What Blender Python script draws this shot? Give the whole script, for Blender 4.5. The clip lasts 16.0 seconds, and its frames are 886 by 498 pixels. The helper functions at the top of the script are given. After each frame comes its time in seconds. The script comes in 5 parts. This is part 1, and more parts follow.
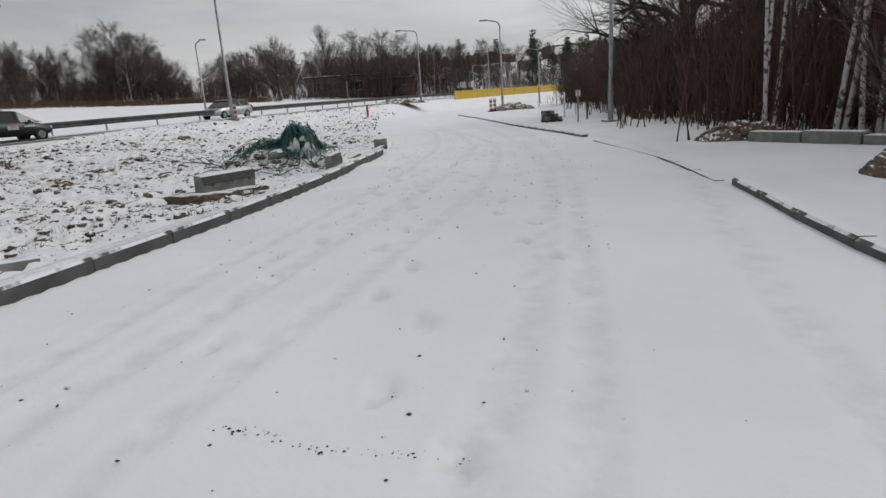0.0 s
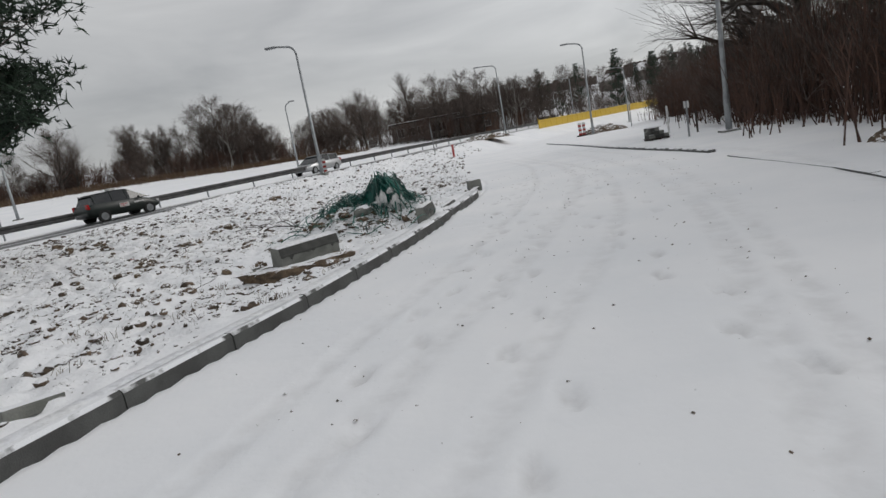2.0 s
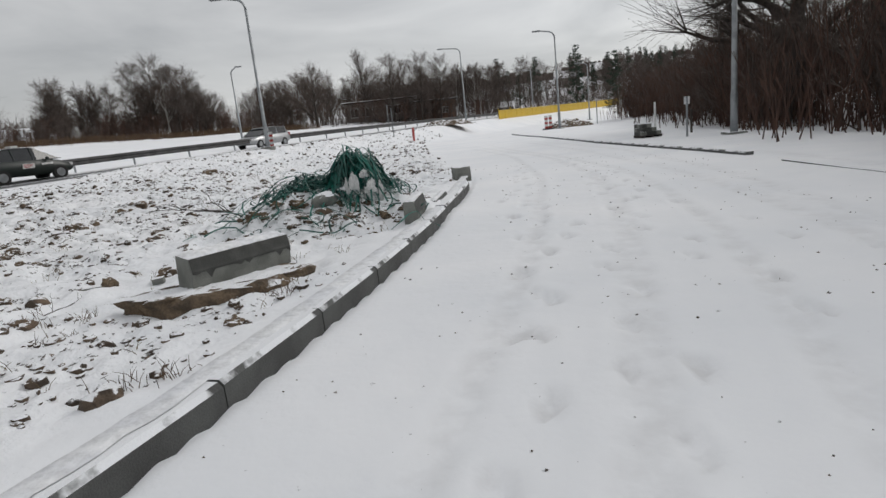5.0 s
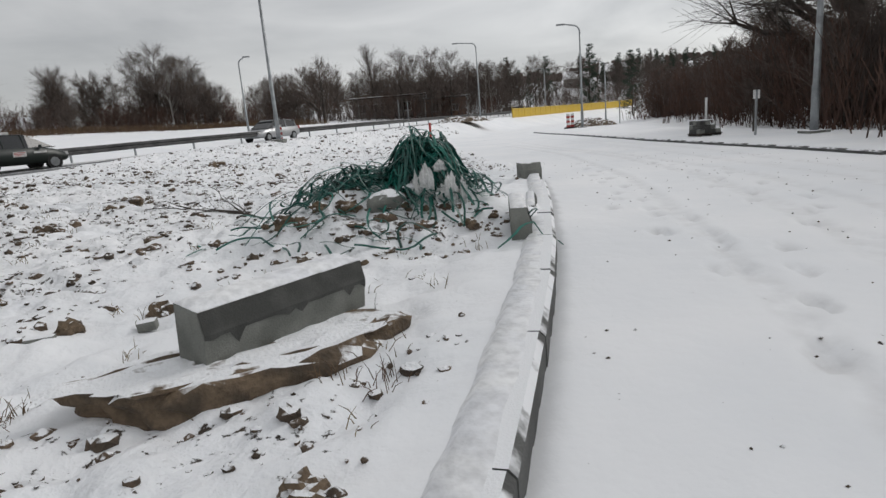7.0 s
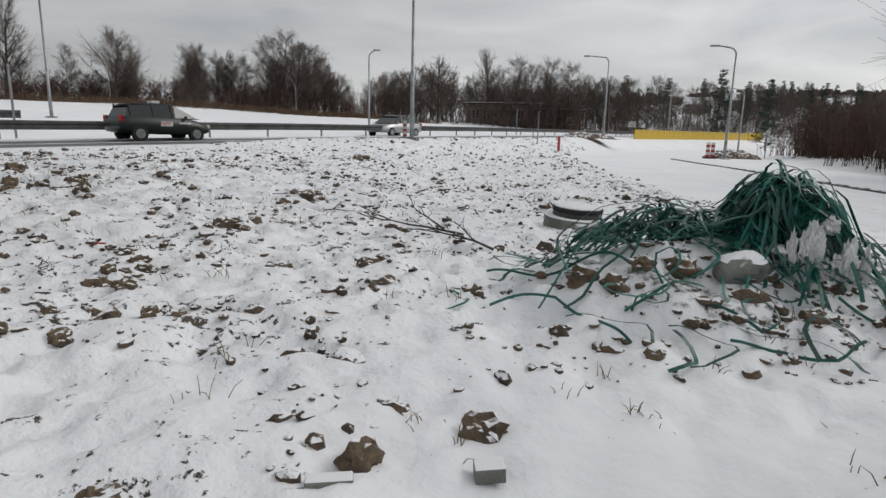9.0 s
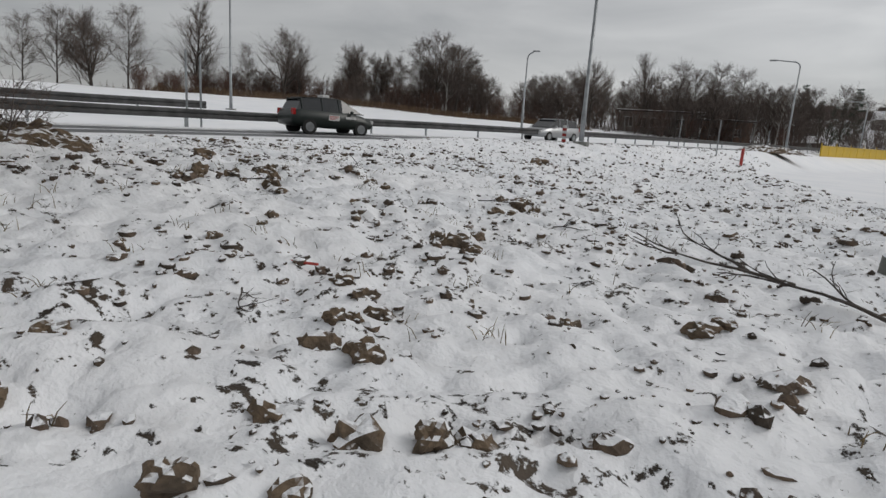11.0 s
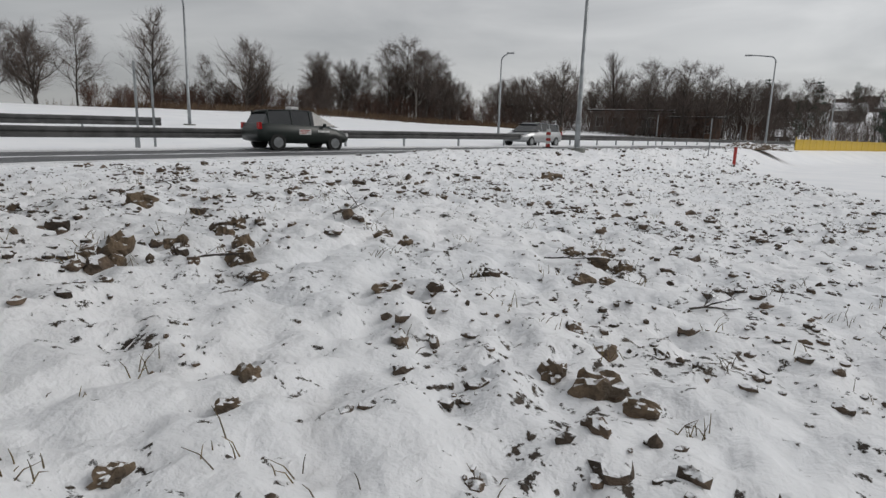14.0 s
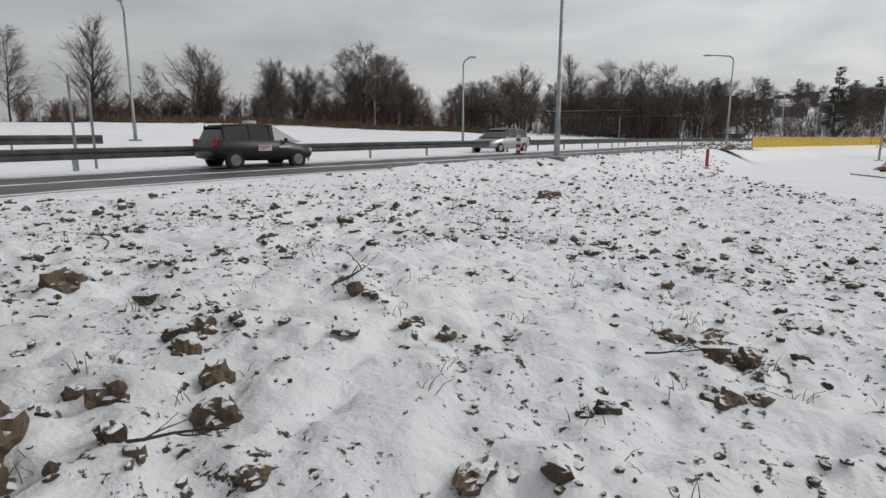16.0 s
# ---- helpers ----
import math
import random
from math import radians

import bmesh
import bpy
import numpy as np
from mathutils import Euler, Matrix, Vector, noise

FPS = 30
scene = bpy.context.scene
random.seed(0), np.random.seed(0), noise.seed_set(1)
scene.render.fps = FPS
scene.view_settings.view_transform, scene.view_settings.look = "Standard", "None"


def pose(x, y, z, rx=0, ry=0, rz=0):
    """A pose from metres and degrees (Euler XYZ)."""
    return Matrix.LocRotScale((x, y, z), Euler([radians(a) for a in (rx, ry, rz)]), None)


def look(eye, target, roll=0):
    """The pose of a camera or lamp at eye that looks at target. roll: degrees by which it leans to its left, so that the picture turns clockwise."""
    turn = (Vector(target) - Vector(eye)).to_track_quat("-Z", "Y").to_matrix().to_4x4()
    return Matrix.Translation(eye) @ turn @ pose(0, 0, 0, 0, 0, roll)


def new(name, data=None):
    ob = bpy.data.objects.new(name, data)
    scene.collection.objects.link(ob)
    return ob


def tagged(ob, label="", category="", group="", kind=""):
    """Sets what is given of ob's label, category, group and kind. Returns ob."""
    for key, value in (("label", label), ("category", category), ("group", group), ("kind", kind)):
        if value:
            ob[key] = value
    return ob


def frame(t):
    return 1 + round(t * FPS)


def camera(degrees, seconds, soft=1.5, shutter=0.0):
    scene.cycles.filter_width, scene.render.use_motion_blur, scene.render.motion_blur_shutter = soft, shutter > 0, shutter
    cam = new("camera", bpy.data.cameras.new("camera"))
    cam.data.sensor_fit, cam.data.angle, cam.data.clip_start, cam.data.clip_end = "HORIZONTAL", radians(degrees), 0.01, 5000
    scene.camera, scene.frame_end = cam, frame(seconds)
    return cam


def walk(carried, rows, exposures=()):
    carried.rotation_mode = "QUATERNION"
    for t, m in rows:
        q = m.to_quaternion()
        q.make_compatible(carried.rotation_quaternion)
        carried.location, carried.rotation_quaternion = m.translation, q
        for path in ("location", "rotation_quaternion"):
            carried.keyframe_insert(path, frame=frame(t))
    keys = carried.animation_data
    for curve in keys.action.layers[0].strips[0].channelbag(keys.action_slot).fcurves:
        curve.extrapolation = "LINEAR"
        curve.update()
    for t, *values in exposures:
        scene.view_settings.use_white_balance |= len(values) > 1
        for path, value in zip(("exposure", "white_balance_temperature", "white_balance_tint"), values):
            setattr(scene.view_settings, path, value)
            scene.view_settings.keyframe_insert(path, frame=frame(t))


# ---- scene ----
cam = camera(75.0, 16.0)
PATH = [
    (0, (1.051, 0.395, 1.257), (1.066, 2.329, 0.749), -3.89),
    (0.5, (1.024, 0.740, 1.316), (0.812, 2.674, 0.856), -7.54),
    (1, (0.711, 1.214, 1.290), (0.240, 3.125, 0.933), -11.92),
    (1.5, (0.715, 1.700, 1.267), (0.299, 3.629, 0.941), -11.21),
    (2, (0.742, 2.088, 1.282), (0.453, 4.035, 0.927), -10.53),
    (2.5, (0.767, 2.477, 1.221), (0.591, 4.427, 0.814), -9.02),
    (3, (0.588, 2.956, 1.198), (0.455, 4.904, 0.765), -8.36),
    (3.5, (0.420, 3.403, 1.157), (0.271, 5.351, 0.732), -7.80),
    (4, (0.198, 3.892, 1.167), (0.059, 5.844, 0.752), -7.11),
    (6.5, (-0.879, 6.223, 1.169), (-0.976, 8.171, 0.727), -5.12),
    (7, (-1.228, 6.817, 1.026), (-1.339, 8.768, 0.598), -4.89),
    (7.5, (-1.592, 7.316, 1.196), (-1.698, 9.268, 0.774), -3.81),
    (8, (-1.990, 7.707, 1.178), (-2.186, 9.655, 0.771), -2.10),
    (8.5, (-2.581, 8.022, 1.105), (-2.867, 9.962, 0.712), 0.11),
    (9, (-3.094, 8.272, 1.139), (-3.491, 10.191, 0.741), 1.41),
    (9.5, (-3.598, 8.548, 0.987), (-4.194, 10.417, 0.594), 2.21),
    (10, (-4.039, 8.819, 0.955), (-4.837, 10.607, 0.550), 4.07),
    (10.2, (-4.197, 9.001, 0.963), (-5.032, 10.773, 0.557), 4.05),
    (12.5, (-5.492, 10.369, 1.012), (-6.240, 12.182, 0.619), 2.24),
    (13, (-5.812, 10.707, 1.096), (-6.543, 12.526, 0.703), 1.77),
    (13.5, (-6.080, 10.968, 1.178), (-6.808, 12.789, 0.786), 1.44),
    (14, (-6.250, 11.309, 1.145), (-6.980, 13.132, 0.764), 1.66),
    (14.5, (-6.585, 11.619, 1.227), (-7.322, 13.441, 0.857), 1.68),
    (15, (-6.910, 11.922, 1.214), (-7.634, 13.751, 0.851), 1.59),
    (15.5, (-7.175, 12.304, 1.294), (-7.838, 14.158, 0.944), 1.12),
    (16, (-7.342, 12.491, 1.414), (-7.945, 14.363, 1.047), 0.10),
]
walk(cam, [(t, look(eye, target, roll)) for t, eye, target, roll in PATH],
     exposures=[(0, -0.02), (1.2, -0.08), (3.5, 0.07), (7, 0.12), (9, 0.06), (10, -0.14), (12.5, -0.05), (14.5, -0.01), (16, 0.05)])

# ---- world, sun ----
SUN_EL, SUN_AZ = radians(24), radians(60)
world = bpy.data.worlds.new("overcast")
scene.world = world
world.use_nodes = True
wn, wl = world.node_tree.nodes, world.node_tree.links
wn.clear()
w_out = wn.new("ShaderNodeOutputWorld")
w_bg = wn.new("ShaderNodeBackground")
w_sky = wn.new("ShaderNodeTexSky")
w_sky.sky_type, w_sky.sun_disc = "NISHITA", False
w_sky.sun_elevation, w_sky.sun_rotation = SUN_EL, SUN_AZ
w_sc = wn.new("ShaderNodeVectorMath"); w_sc.operation = "SCALE"; w_sc.inputs["Scale"].default_value = 0.10
w_co = wn.new("ShaderNodeTexCoord")
w_map = wn.new("ShaderNodeMapping"); w_map.inputs["Scale"].default_value = (1.0, 1.0, 3.6)
w_noise = wn.new("ShaderNodeTexNoise"); w_noise.inputs["Scale"].default_value = 2.6; w_noise.inputs["Detail"].default_value = 6; w_noise.inputs["Roughness"].default_value = 0.5; w_noise.inputs["Distortion"].default_value = 0.5
w_ramp = wn.new("ShaderNodeValToRGB")
e = w_ramp.color_ramp.elements
e[0].position, e[0].color = 0.30, (0.54, 0.55, 0.565, 1)
e[1].position, e[1].color = 0.68, (0.86, 0.864, 0.868, 1)
w_sep = wn.new("ShaderNodeSeparateXYZ")
w_up = wn.new("ShaderNodeMapRange"); w_up.inputs["From Min"].default_value = 0.25; w_up.inputs["From Max"].default_value = 0.95; w_up.inputs["To Min"].default_value = 1.0; w_up.inputs["To Max"].default_value = 1.05
w_east = wn.new("ShaderNodeMapRange"); w_east.inputs["From Min"].default_value = -0.8; w_east.inputs["From Max"].default_value = 0.7; w_east.inputs["To Min"].default_value = 0.74; w_east.inputs["To Max"].default_value = 1.16
w_m1 = wn.new("ShaderNodeMath"); w_m1.operation = "MULTIPLY"
w_s2 = wn.new("ShaderNodeVectorMath"); w_s2.operation = "SCALE"
w_mix = wn.new("ShaderNodeMix"); w_mix.data_type = "RGBA"; w_mix.inputs["Factor"].default_value = 0.9
wl.new(w_co.outputs["Generated"], w_map.inputs["Vector"]); wl.new(w_map.outputs["Vector"], w_noise.inputs["Vector"])
wl.new(w_noise.outputs["Fac"], w_ramp.inputs["Fac"]); wl.new(w_co.outputs["Generated"], w_sep.inputs["Vector"])
wl.new(w_sep.outputs["Z"], w_up.inputs["Value"]); wl.new(w_sep.outputs["X"], w_east.inputs["Value"])
wl.new(w_up.outputs["Result"], w_m1.inputs[0]); wl.new(w_east.outputs["Result"], w_m1.inputs[1])
wl.new(w_ramp.outputs["Color"], w_s2.inputs[0]); wl.new(w_m1.outputs["Value"], w_s2.inputs["Scale"])
wl.new(w_sky.outputs["Color"], w_sc.inputs[0])
wl.new(w_sc.outputs["Vector"], w_mix.inputs["A"]); wl.new(w_s2.outputs["Vector"], w_mix.inputs["B"])
wl.new(w_mix.outputs["Result"], w_bg.inputs["Color"]); wl.new(w_bg.outputs["Background"], w_out.inputs["Surface"])
w_bg.inputs["Strength"].default_value = 0.84
sun_data = bpy.data.lights.new("sun", "SUN")
sun_data.energy, sun_data.angle, sun_data.color = 0.95, radians(28), (1.0, 0.97, 0.93)
sun = new("sun", sun_data)
sun.matrix_world = look((40 * math.sin(SUN_AZ), 40 * math.cos(SUN_AZ), 30), (0, 0, 0))


# ---- materials ----
def mat(name, base, rough=0.7, metal=0.0, other=None, scale=6.0, bump=0.2, lo=0.42, hi=0.62, fine=60.0, snow=0.0, snow_noise=9.0, island=0.0):
    """A surface with two scales of grain; other: the second colour; snow: how much lies on upward faces."""
    m = bpy.data.materials.new(name)
    m.use_nodes = True
    n, l = m.node_tree.nodes, m.node_tree.links
    b = n["Principled BSDF"]
    b.inputs["Roughness"].default_value, b.inputs["Metallic"].default_value = rough, metal
    co = n.new("ShaderNodeTexCoord")
    a = n.new("ShaderNodeTexNoise"); a.inputs["Scale"].default_value = scale; a.inputs["Detail"].default_value = 6
    f = n.new("ShaderNodeTexNoise"); f.inputs["Scale"].default_value = fine; f.inputs["Detail"].default_value = 3
    l.new(co.outputs["Object"], a.inputs["Vector"]); l.new(co.outputs["Object"], f.inputs["Vector"])
    r = n.new("ShaderNodeMapRange"); r.inputs["From Min"].default_value, r.inputs["From Max"].default_value = lo, hi
    l.new(a.outputs["Fac"], r.inputs["Value"])
    mx = n.new("ShaderNodeMix"); mx.data_type = "RGBA"
    mx.inputs["A"].default_value = (*base, 1)
    mx.inputs["B"].default_value = (*(other or [c * 0.75 for c in base]), 1)
    l.new(r.outputs["Result"], mx.inputs["Factor"])
    g = n.new("ShaderNodeMix"); g.data_type = "RGBA"; g.blend_type = "MULTIPLY"; g.inputs["Factor"].default_value = 0.35
    l.new(mx.outputs["Result"], g.inputs["A"])
    gr = n.new("ShaderNodeMapRange"); gr.inputs["From Min"].default_value, gr.inputs["From Max"].default_value, gr.inputs["To Min"].default_value = 0.3, 0.6, 0.35
    l.new(f.outputs["Fac"], gr.inputs["Value"]); l.new(gr.outputs["Result"], g.inputs["B"])
    col = g.outputs["Result"]
    if island:
        ge = n.new("ShaderNodeNewGeometry")
        ir = n.new("ShaderNodeMapRange"); ir.inputs["To Min"].default_value, ir.inputs["To Max"].default_value = 1 - island, 1 + island
        l.new(ge.outputs["Random Per Island"], ir.inputs["Value"])
        iv = n.new("ShaderNodeVectorMath"); iv.operation = "SCALE"
        l.new(col, iv.inputs[0]); l.new(ir.outputs["Result"], iv.inputs["Scale"])
        col = iv.outputs["Vector"]
    if snow:
        ge = n.new("ShaderNodeNewGeometry"); sp = n.new("ShaderNodeSeparateXYZ"); l.new(ge.outputs["Normal"], sp.inputs["Vector"])
        sn = n.new("ShaderNodeTexNoise"); sn.inputs["Scale"].default_value = snow_noise; sn.inputs["Detail"].default_value = 5
        l.new(co.outputs["Object"], sn.inputs["Vector"])
        ad = n.new("ShaderNodeMath"); ad.operation = "MULTIPLY_ADD"; ad.inputs[1].default_value = 0.9
        l.new(sn.outputs["Fac"], ad.inputs[0]); l.new(sp.outputs["Z"], ad.inputs[2])
        sr = n.new("ShaderNodeMapRange"); sr.inputs["From Min"].default_value, sr.inputs["From Max"].default_value = 1.42 - snow, 1.50 - snow
        l.new(ad.outputs["Value"], sr.inputs["Value"])
        sm = n.new("ShaderNodeMix"); sm.data_type = "RGBA"; sm.inputs["B"].default_value = (0.82, 0.83, 0.85, 1)
        l.new(sr.outputs["Result"], sm.inputs["Factor"]); l.new(col, sm.inputs["A"])
        col = sm.outputs["Result"]
    l.new(col, b.inputs["Base Color"])
    bu = n.new("ShaderNodeBump"); bu.inputs["Strength"].default_value = bump; bu.inputs["Distance"].default_value = 0.02
    l.new(f.outputs["Fac"], bu.inputs["Height"]); l.new(bu.outputs["Normal"], b.inputs["Normal"])
    return m


def glass_like(name, base, rough=0.05):
    m = bpy.data.materials.new(name); m.use_nodes = True
    b = m.node_tree.nodes["Principled BSDF"]
    b.inputs["Base Color"].default_value, b.inputs["Roughness"].default_value = (*base, 1), rough
    b.inputs["Specular IOR Level"].default_value = 0.6
    return m


def ground_material():
    """Snow over churned soil: the 'verge' attribute says where soil is broken up, 'tyre' where snow is pressed."""
    m = bpy.data.materials.new("snow_ground"); m.use_nodes = True
    n, l = m.node_tree.nodes, m.node_tree.links
    b = n["Principled BSDF"]
    b.inputs["Roughness"].default_value = 0.65
    b.inputs["Specular IOR Level"].default_value = 0.25
    co = n.new("ShaderNodeTexCoord")

    def tex(scale, detail=5, rough=0.55):
        t = n.new("ShaderNodeTexNoise"); t.inputs["Scale"].default_value, t.inputs["Detail"].default_value, t.inputs["Roughness"].default_value = scale, detail, rough
        l.new(co.outputs["Object"], t.inputs["Vector"]); return t.outputs["Fac"]

    def rng(v, a, b2, c=0.0, d=1.0):
        r = n.new("ShaderNodeMapRange"); r.inputs["From Min"].default_value, r.inputs["From Max"].default_value, r.inputs["To Min"].default_value, r.inputs["To Max"].default_value = a, b2, c, d
        l.new(v, r.inputs["Value"]); return r.outputs["Result"]

    def op(kind, a, b2):
        o = n.new("ShaderNodeMath"); o.operation = kind
        for i, v in enumerate((a, b2)):
            if isinstance(v, float): o.inputs[i].default_value = v
            else: l.new(v, o.inputs[i])
        return o.outputs["Value"]
    att = n.new("ShaderNodeAttribute"); att.attribute_name = "verge"
    tyre = n.new("ShaderNodeAttribute"); tyre.attribute_name = "tyre"
    soil_at = n.new("ShaderNodeAttribute"); soil_at.attribute_name = "soil"
    # crumbs of soil, in patches, on the verge
    crumbs = op("ADD", op("MULTIPLY", tex(13.0, 6, 0.68), 0.72), op("MULTIPLY", tex(1.3, 3), 0.28))
    crumbs = op("ADD", crumbs, op("MULTIPLY", op("SUBTRACT", att.outputs["Fac"], 1.0), 0.16))
    thr = rng(crumbs, 0.578, 0.598)
    spots = thr
    dirt = op("MAXIMUM", spots, rng(op("ADD", soil_at.outputs["Fac"], op("MULTIPLY", tex(14.0, 6, 0.6), 0.5)), 0.70, 0.78))
    soil = n.new("ShaderNodeMix"); soil.data_type = "RGBA"; soil.inputs["A"].default_value = (0.042, 0.034, 0.028, 1); soil.inputs["B"].default_value = (0.095, 0.074, 0.055, 1)
    l.new(rng(tex(3.0), 0.4, 0.65), soil.inputs["Factor"])
    snow = n.new("ShaderNodeMix"); snow.data_type = "RGBA"; snow.inputs["A"].default_value = (0.80, 0.815, 0.84, 1); snow.inputs["B"].default_value = (0.87, 0.875, 0.89, 1)
    l.new(rng(tex(0.5, 4), 0.35, 0.65), snow.inputs["Factor"])
    press = n.new("ShaderNodeMix"); press.data_type = "RGBA"; press.inputs["B"].default_value = (0.62, 0.62, 0.63, 1)
    l.new(op("MULTIPLY", tyre.outputs["Fac"], rng(tex(5.0, 5), 0.35, 0.65)), press.inputs["Factor"]); l.new(snow.outputs["Result"], press.inputs["A"])
    crumb2 = rng(tex(26.0, 3, 0.6), 0.735, 0.76)
    mx = n.new("ShaderNodeMix"); mx.data_type = "RGBA"
    l.new(op("MAXIMUM", dirt, op("MULTIPLY", crumb2, 0.8)), mx.inputs["Factor"]); l.new(press.outputs["Result"], mx.inputs["A"]); l.new(soil.outputs["Result"], mx.inputs["B"])
    l.new(mx.outputs["Result"], b.inputs["Base Color"])
    bu = n.new("ShaderNodeBump"); bu.inputs["Strength"].default_value = 0.85; bu.inputs["Distance"].default_value = 0.05
    hgt = op("ADD", op("MULTIPLY", tex(7.0, 5), att.outputs["Fac"]), op("MULTIPLY", tex(2.2, 6, 0.6), 0.45))
    l.new(op("ADD", hgt, op("MULTIPLY", spots, 0.25)), bu.inputs["Height"])
    l.new(bu.outputs["Normal"], b.inputs["Normal"])
    return m


M_GROUND = ground_material()
M_SOIL = mat("frozen_soil", (0.06, 0.045, 0.033), 0.95, 0, (0.14, 0.10, 0.07), 7, 0.7, fine=45, snow=0.20, snow_noise=26, island=0.35)
M_CLAY = mat("brown_clay", (0.16, 0.115, 0.075), 0.95, 0, (0.08, 0.06, 0.042), 9, 0.7, fine=50, snow=0.16, snow_noise=7)
M_CONC = mat("concrete", (0.215, 0.22, 0.2), 0.9, 0, (0.145, 0.15, 0.135), 5, 0.25, fine=120, snow=0.36, snow_noise=5)
M_CONC_WET = mat("wet_concrete", (0.04, 0.041, 0.037), 0.6, 0, (0.065, 0.066, 0.06), 8, 0.2, fine=120)
M_KERB = mat("kerb_concrete", (0.105, 0.107, 0.103), 0.8, 0, (0.068, 0.068, 0.066), 3, 0.25, fine=110, snow=0.30, snow_noise=4)
M_SNOW = mat("settled_snow", (0.84, 0.845, 0.855), 0.7, 0, (0.78, 0.79, 0.82), 4, 0.5, fine=18)
M_ASPH = mat("wet_asphalt", (0.050, 0.051, 0.054), 0.45, 0, (0.085, 0.086, 0.09), 0.7, 0.3, 0.4, 0.62, fine=90)
M_ZINC = mat("galvanised_steel", (0.33, 0.35, 0.36), 0.45, 0.75, (0.24, 0.25, 0.26), 3, 0.08)
M_RAIL = mat("weathered_rail_steel", (0.085, 0.085, 0.085), 0.6, 0.3, (0.05, 0.05, 0.05), 2, 0.15)
M_LAMP = mat("lamp_grey", (0.30, 0.31, 0.32), 0.5, 0.3)
M_BARK = mat("dark_bark", (0.075, 0.062, 0.053), 0.95, 0, (0.042, 0.035, 0.031), 5, 0.6, fine=30)
M_TWIG = mat("bare_twigs", (0.125, 0.098, 0.084), 0.95, 0, (0.08, 0.063, 0.055), 2, 0.2)
M_TWIG_RED = mat("russet_twigs", (0.105, 0.058, 0.042), 0.95, 0, (0.065, 0.038, 0.03), 2, 0.2)
M_BIRCH = mat("birch_bark", (0.46, 0.44, 0.41), 0.85, 0, (0.05, 0.045, 0.04), 7, 0.3, 0.50, 0.60, fine=25)
M_NEEDLE = mat("pine_needles", (0.030, 0.055, 0.032), 0.8, 0, (0.018, 0.034, 0.022), 2, 0.2, island=0.4)
M_STRAP = mat("green_strap", (0.006, 0.115, 0.088), 0.4, 0, (0.004, 0.06, 0.048), 3, 0.1, island=0.45)
M_PLASTIC = mat("white_film", (0.70, 0.70, 0.69), 0.45, 0, (0.52, 0.53, 0.53), 4, 0.3)
M_YELLOW = mat("yellow_barrier", (0.58, 0.38, 0.015), 0.6, 0, (0.42, 0.28, 0.02), 0.6, 0.1)
M_RED = mat("red_paint", (0.42, 0.035, 0.025), 0.6)
M_WHITE = mat("white_paint", (0.74, 0.74, 0.73), 0.6)
M_RUBBER = mat("tyre_rubber", (0.018, 0.018, 0.018), 0.85)
M_GLASS = glass_like("dark_glass", (0.012, 0.014, 0.016))
M_SILVER = mat("silver_paint", (0.44, 0.45, 0.46), 0.3, 0.5, (0.40, 0.41, 0.42), 1, 0.02)
M_GREEN = mat("dark_green_paint", (0.006, 0.012, 0.010), 0.35, 0.0, (0.008, 0.014, 0.011), 1, 0.02)
M_WALL = mat("grey_render", (0.24, 0.22, 0.20), 0.95, 0, (0.15, 0.135, 0.12), 0.6, 0.3)
M_BRICK = mat("red_brown_wall", (0.20, 0.115, 0.08), 0.95, 0, (0.15, 0.085, 0.06), 1.5, 0.3)
M_LIGHTWALL = mat("pale_render", (0.50, 0.50, 0.47), 0.95, 0, (0.42, 0.41, 0.38), 0.8, 0.2)
M_GRASS = mat("dry_grass", (0.20, 0.15, 0.075), 0.95, 0, (0.13, 0.095, 0.05), 3, 0.2, island=0.4)
M_HEATH = mat("dry_heath", (0.10, 0.06, 0.04), 0.95, 0, (0.16, 0.11, 0.06), 2, 0.2, snow=0.1, island=0.4)
M_LIGHTRED = glass_like("red_lens", (0.35, 0.01, 0.01), 0.2)
M_LIGHTCLR = glass_like("clear_lens", (0.55, 0.55, 0.55), 0.15)


# ---- mesh helpers ----
def mesh_of(name, verts, faces, material, smooth=False):
    me = bpy.data.meshes.new(name)
    me.from_pydata([tuple(v) for v in verts], [], faces)
    me.materials.append(material)
    if smooth:
        me.polygons.foreach_set("use_smooth", [True] * len(me.polygons))
    me.update()
    return me


def part(name, bm, material, parent, label="", smooth=False):
    me = bpy.data.meshes.new(name)
    bm.normal_update()
    bm.to_mesh(me); bm.free()
    me.materials.append(material)
    if smooth:
        me.polygons.foreach_set("use_smooth", [True] * len(me.polygons))
    ob = new(name, me)
    ob.parent = parent
    if label:
        ob["label"] = label
    return ob


def piece(name, me, parent, m=None, label=""):
    ob = new(name, me)
    ob.parent = parent
    if m is not None:
        ob.matrix_basis = m
    if label:
        ob["label"] = label
    return ob


def box(bm, x0, x1, y0, y1, z0, z1, bevel=0.0):
    m = Matrix.Translation(((x0 + x1) / 2, (y0 + y1) / 2, (z0 + z1) / 2)) @ Matrix.Diagonal((x1 - x0, y1 - y0, z1 - z0, 1))
    g = bmesh.ops.create_cube(bm, size=1, matrix=m)
    if bevel:
        es = list({ed for v in g["verts"] for ed in v.link_edges})
        bmesh.ops.bevel(bm, geom=es, offset=bevel, segments=2, affect="EDGES", profile=0.6)
    return bm


def boxed(*a, **k):
    return box(bmesh.new(), *a, **k)


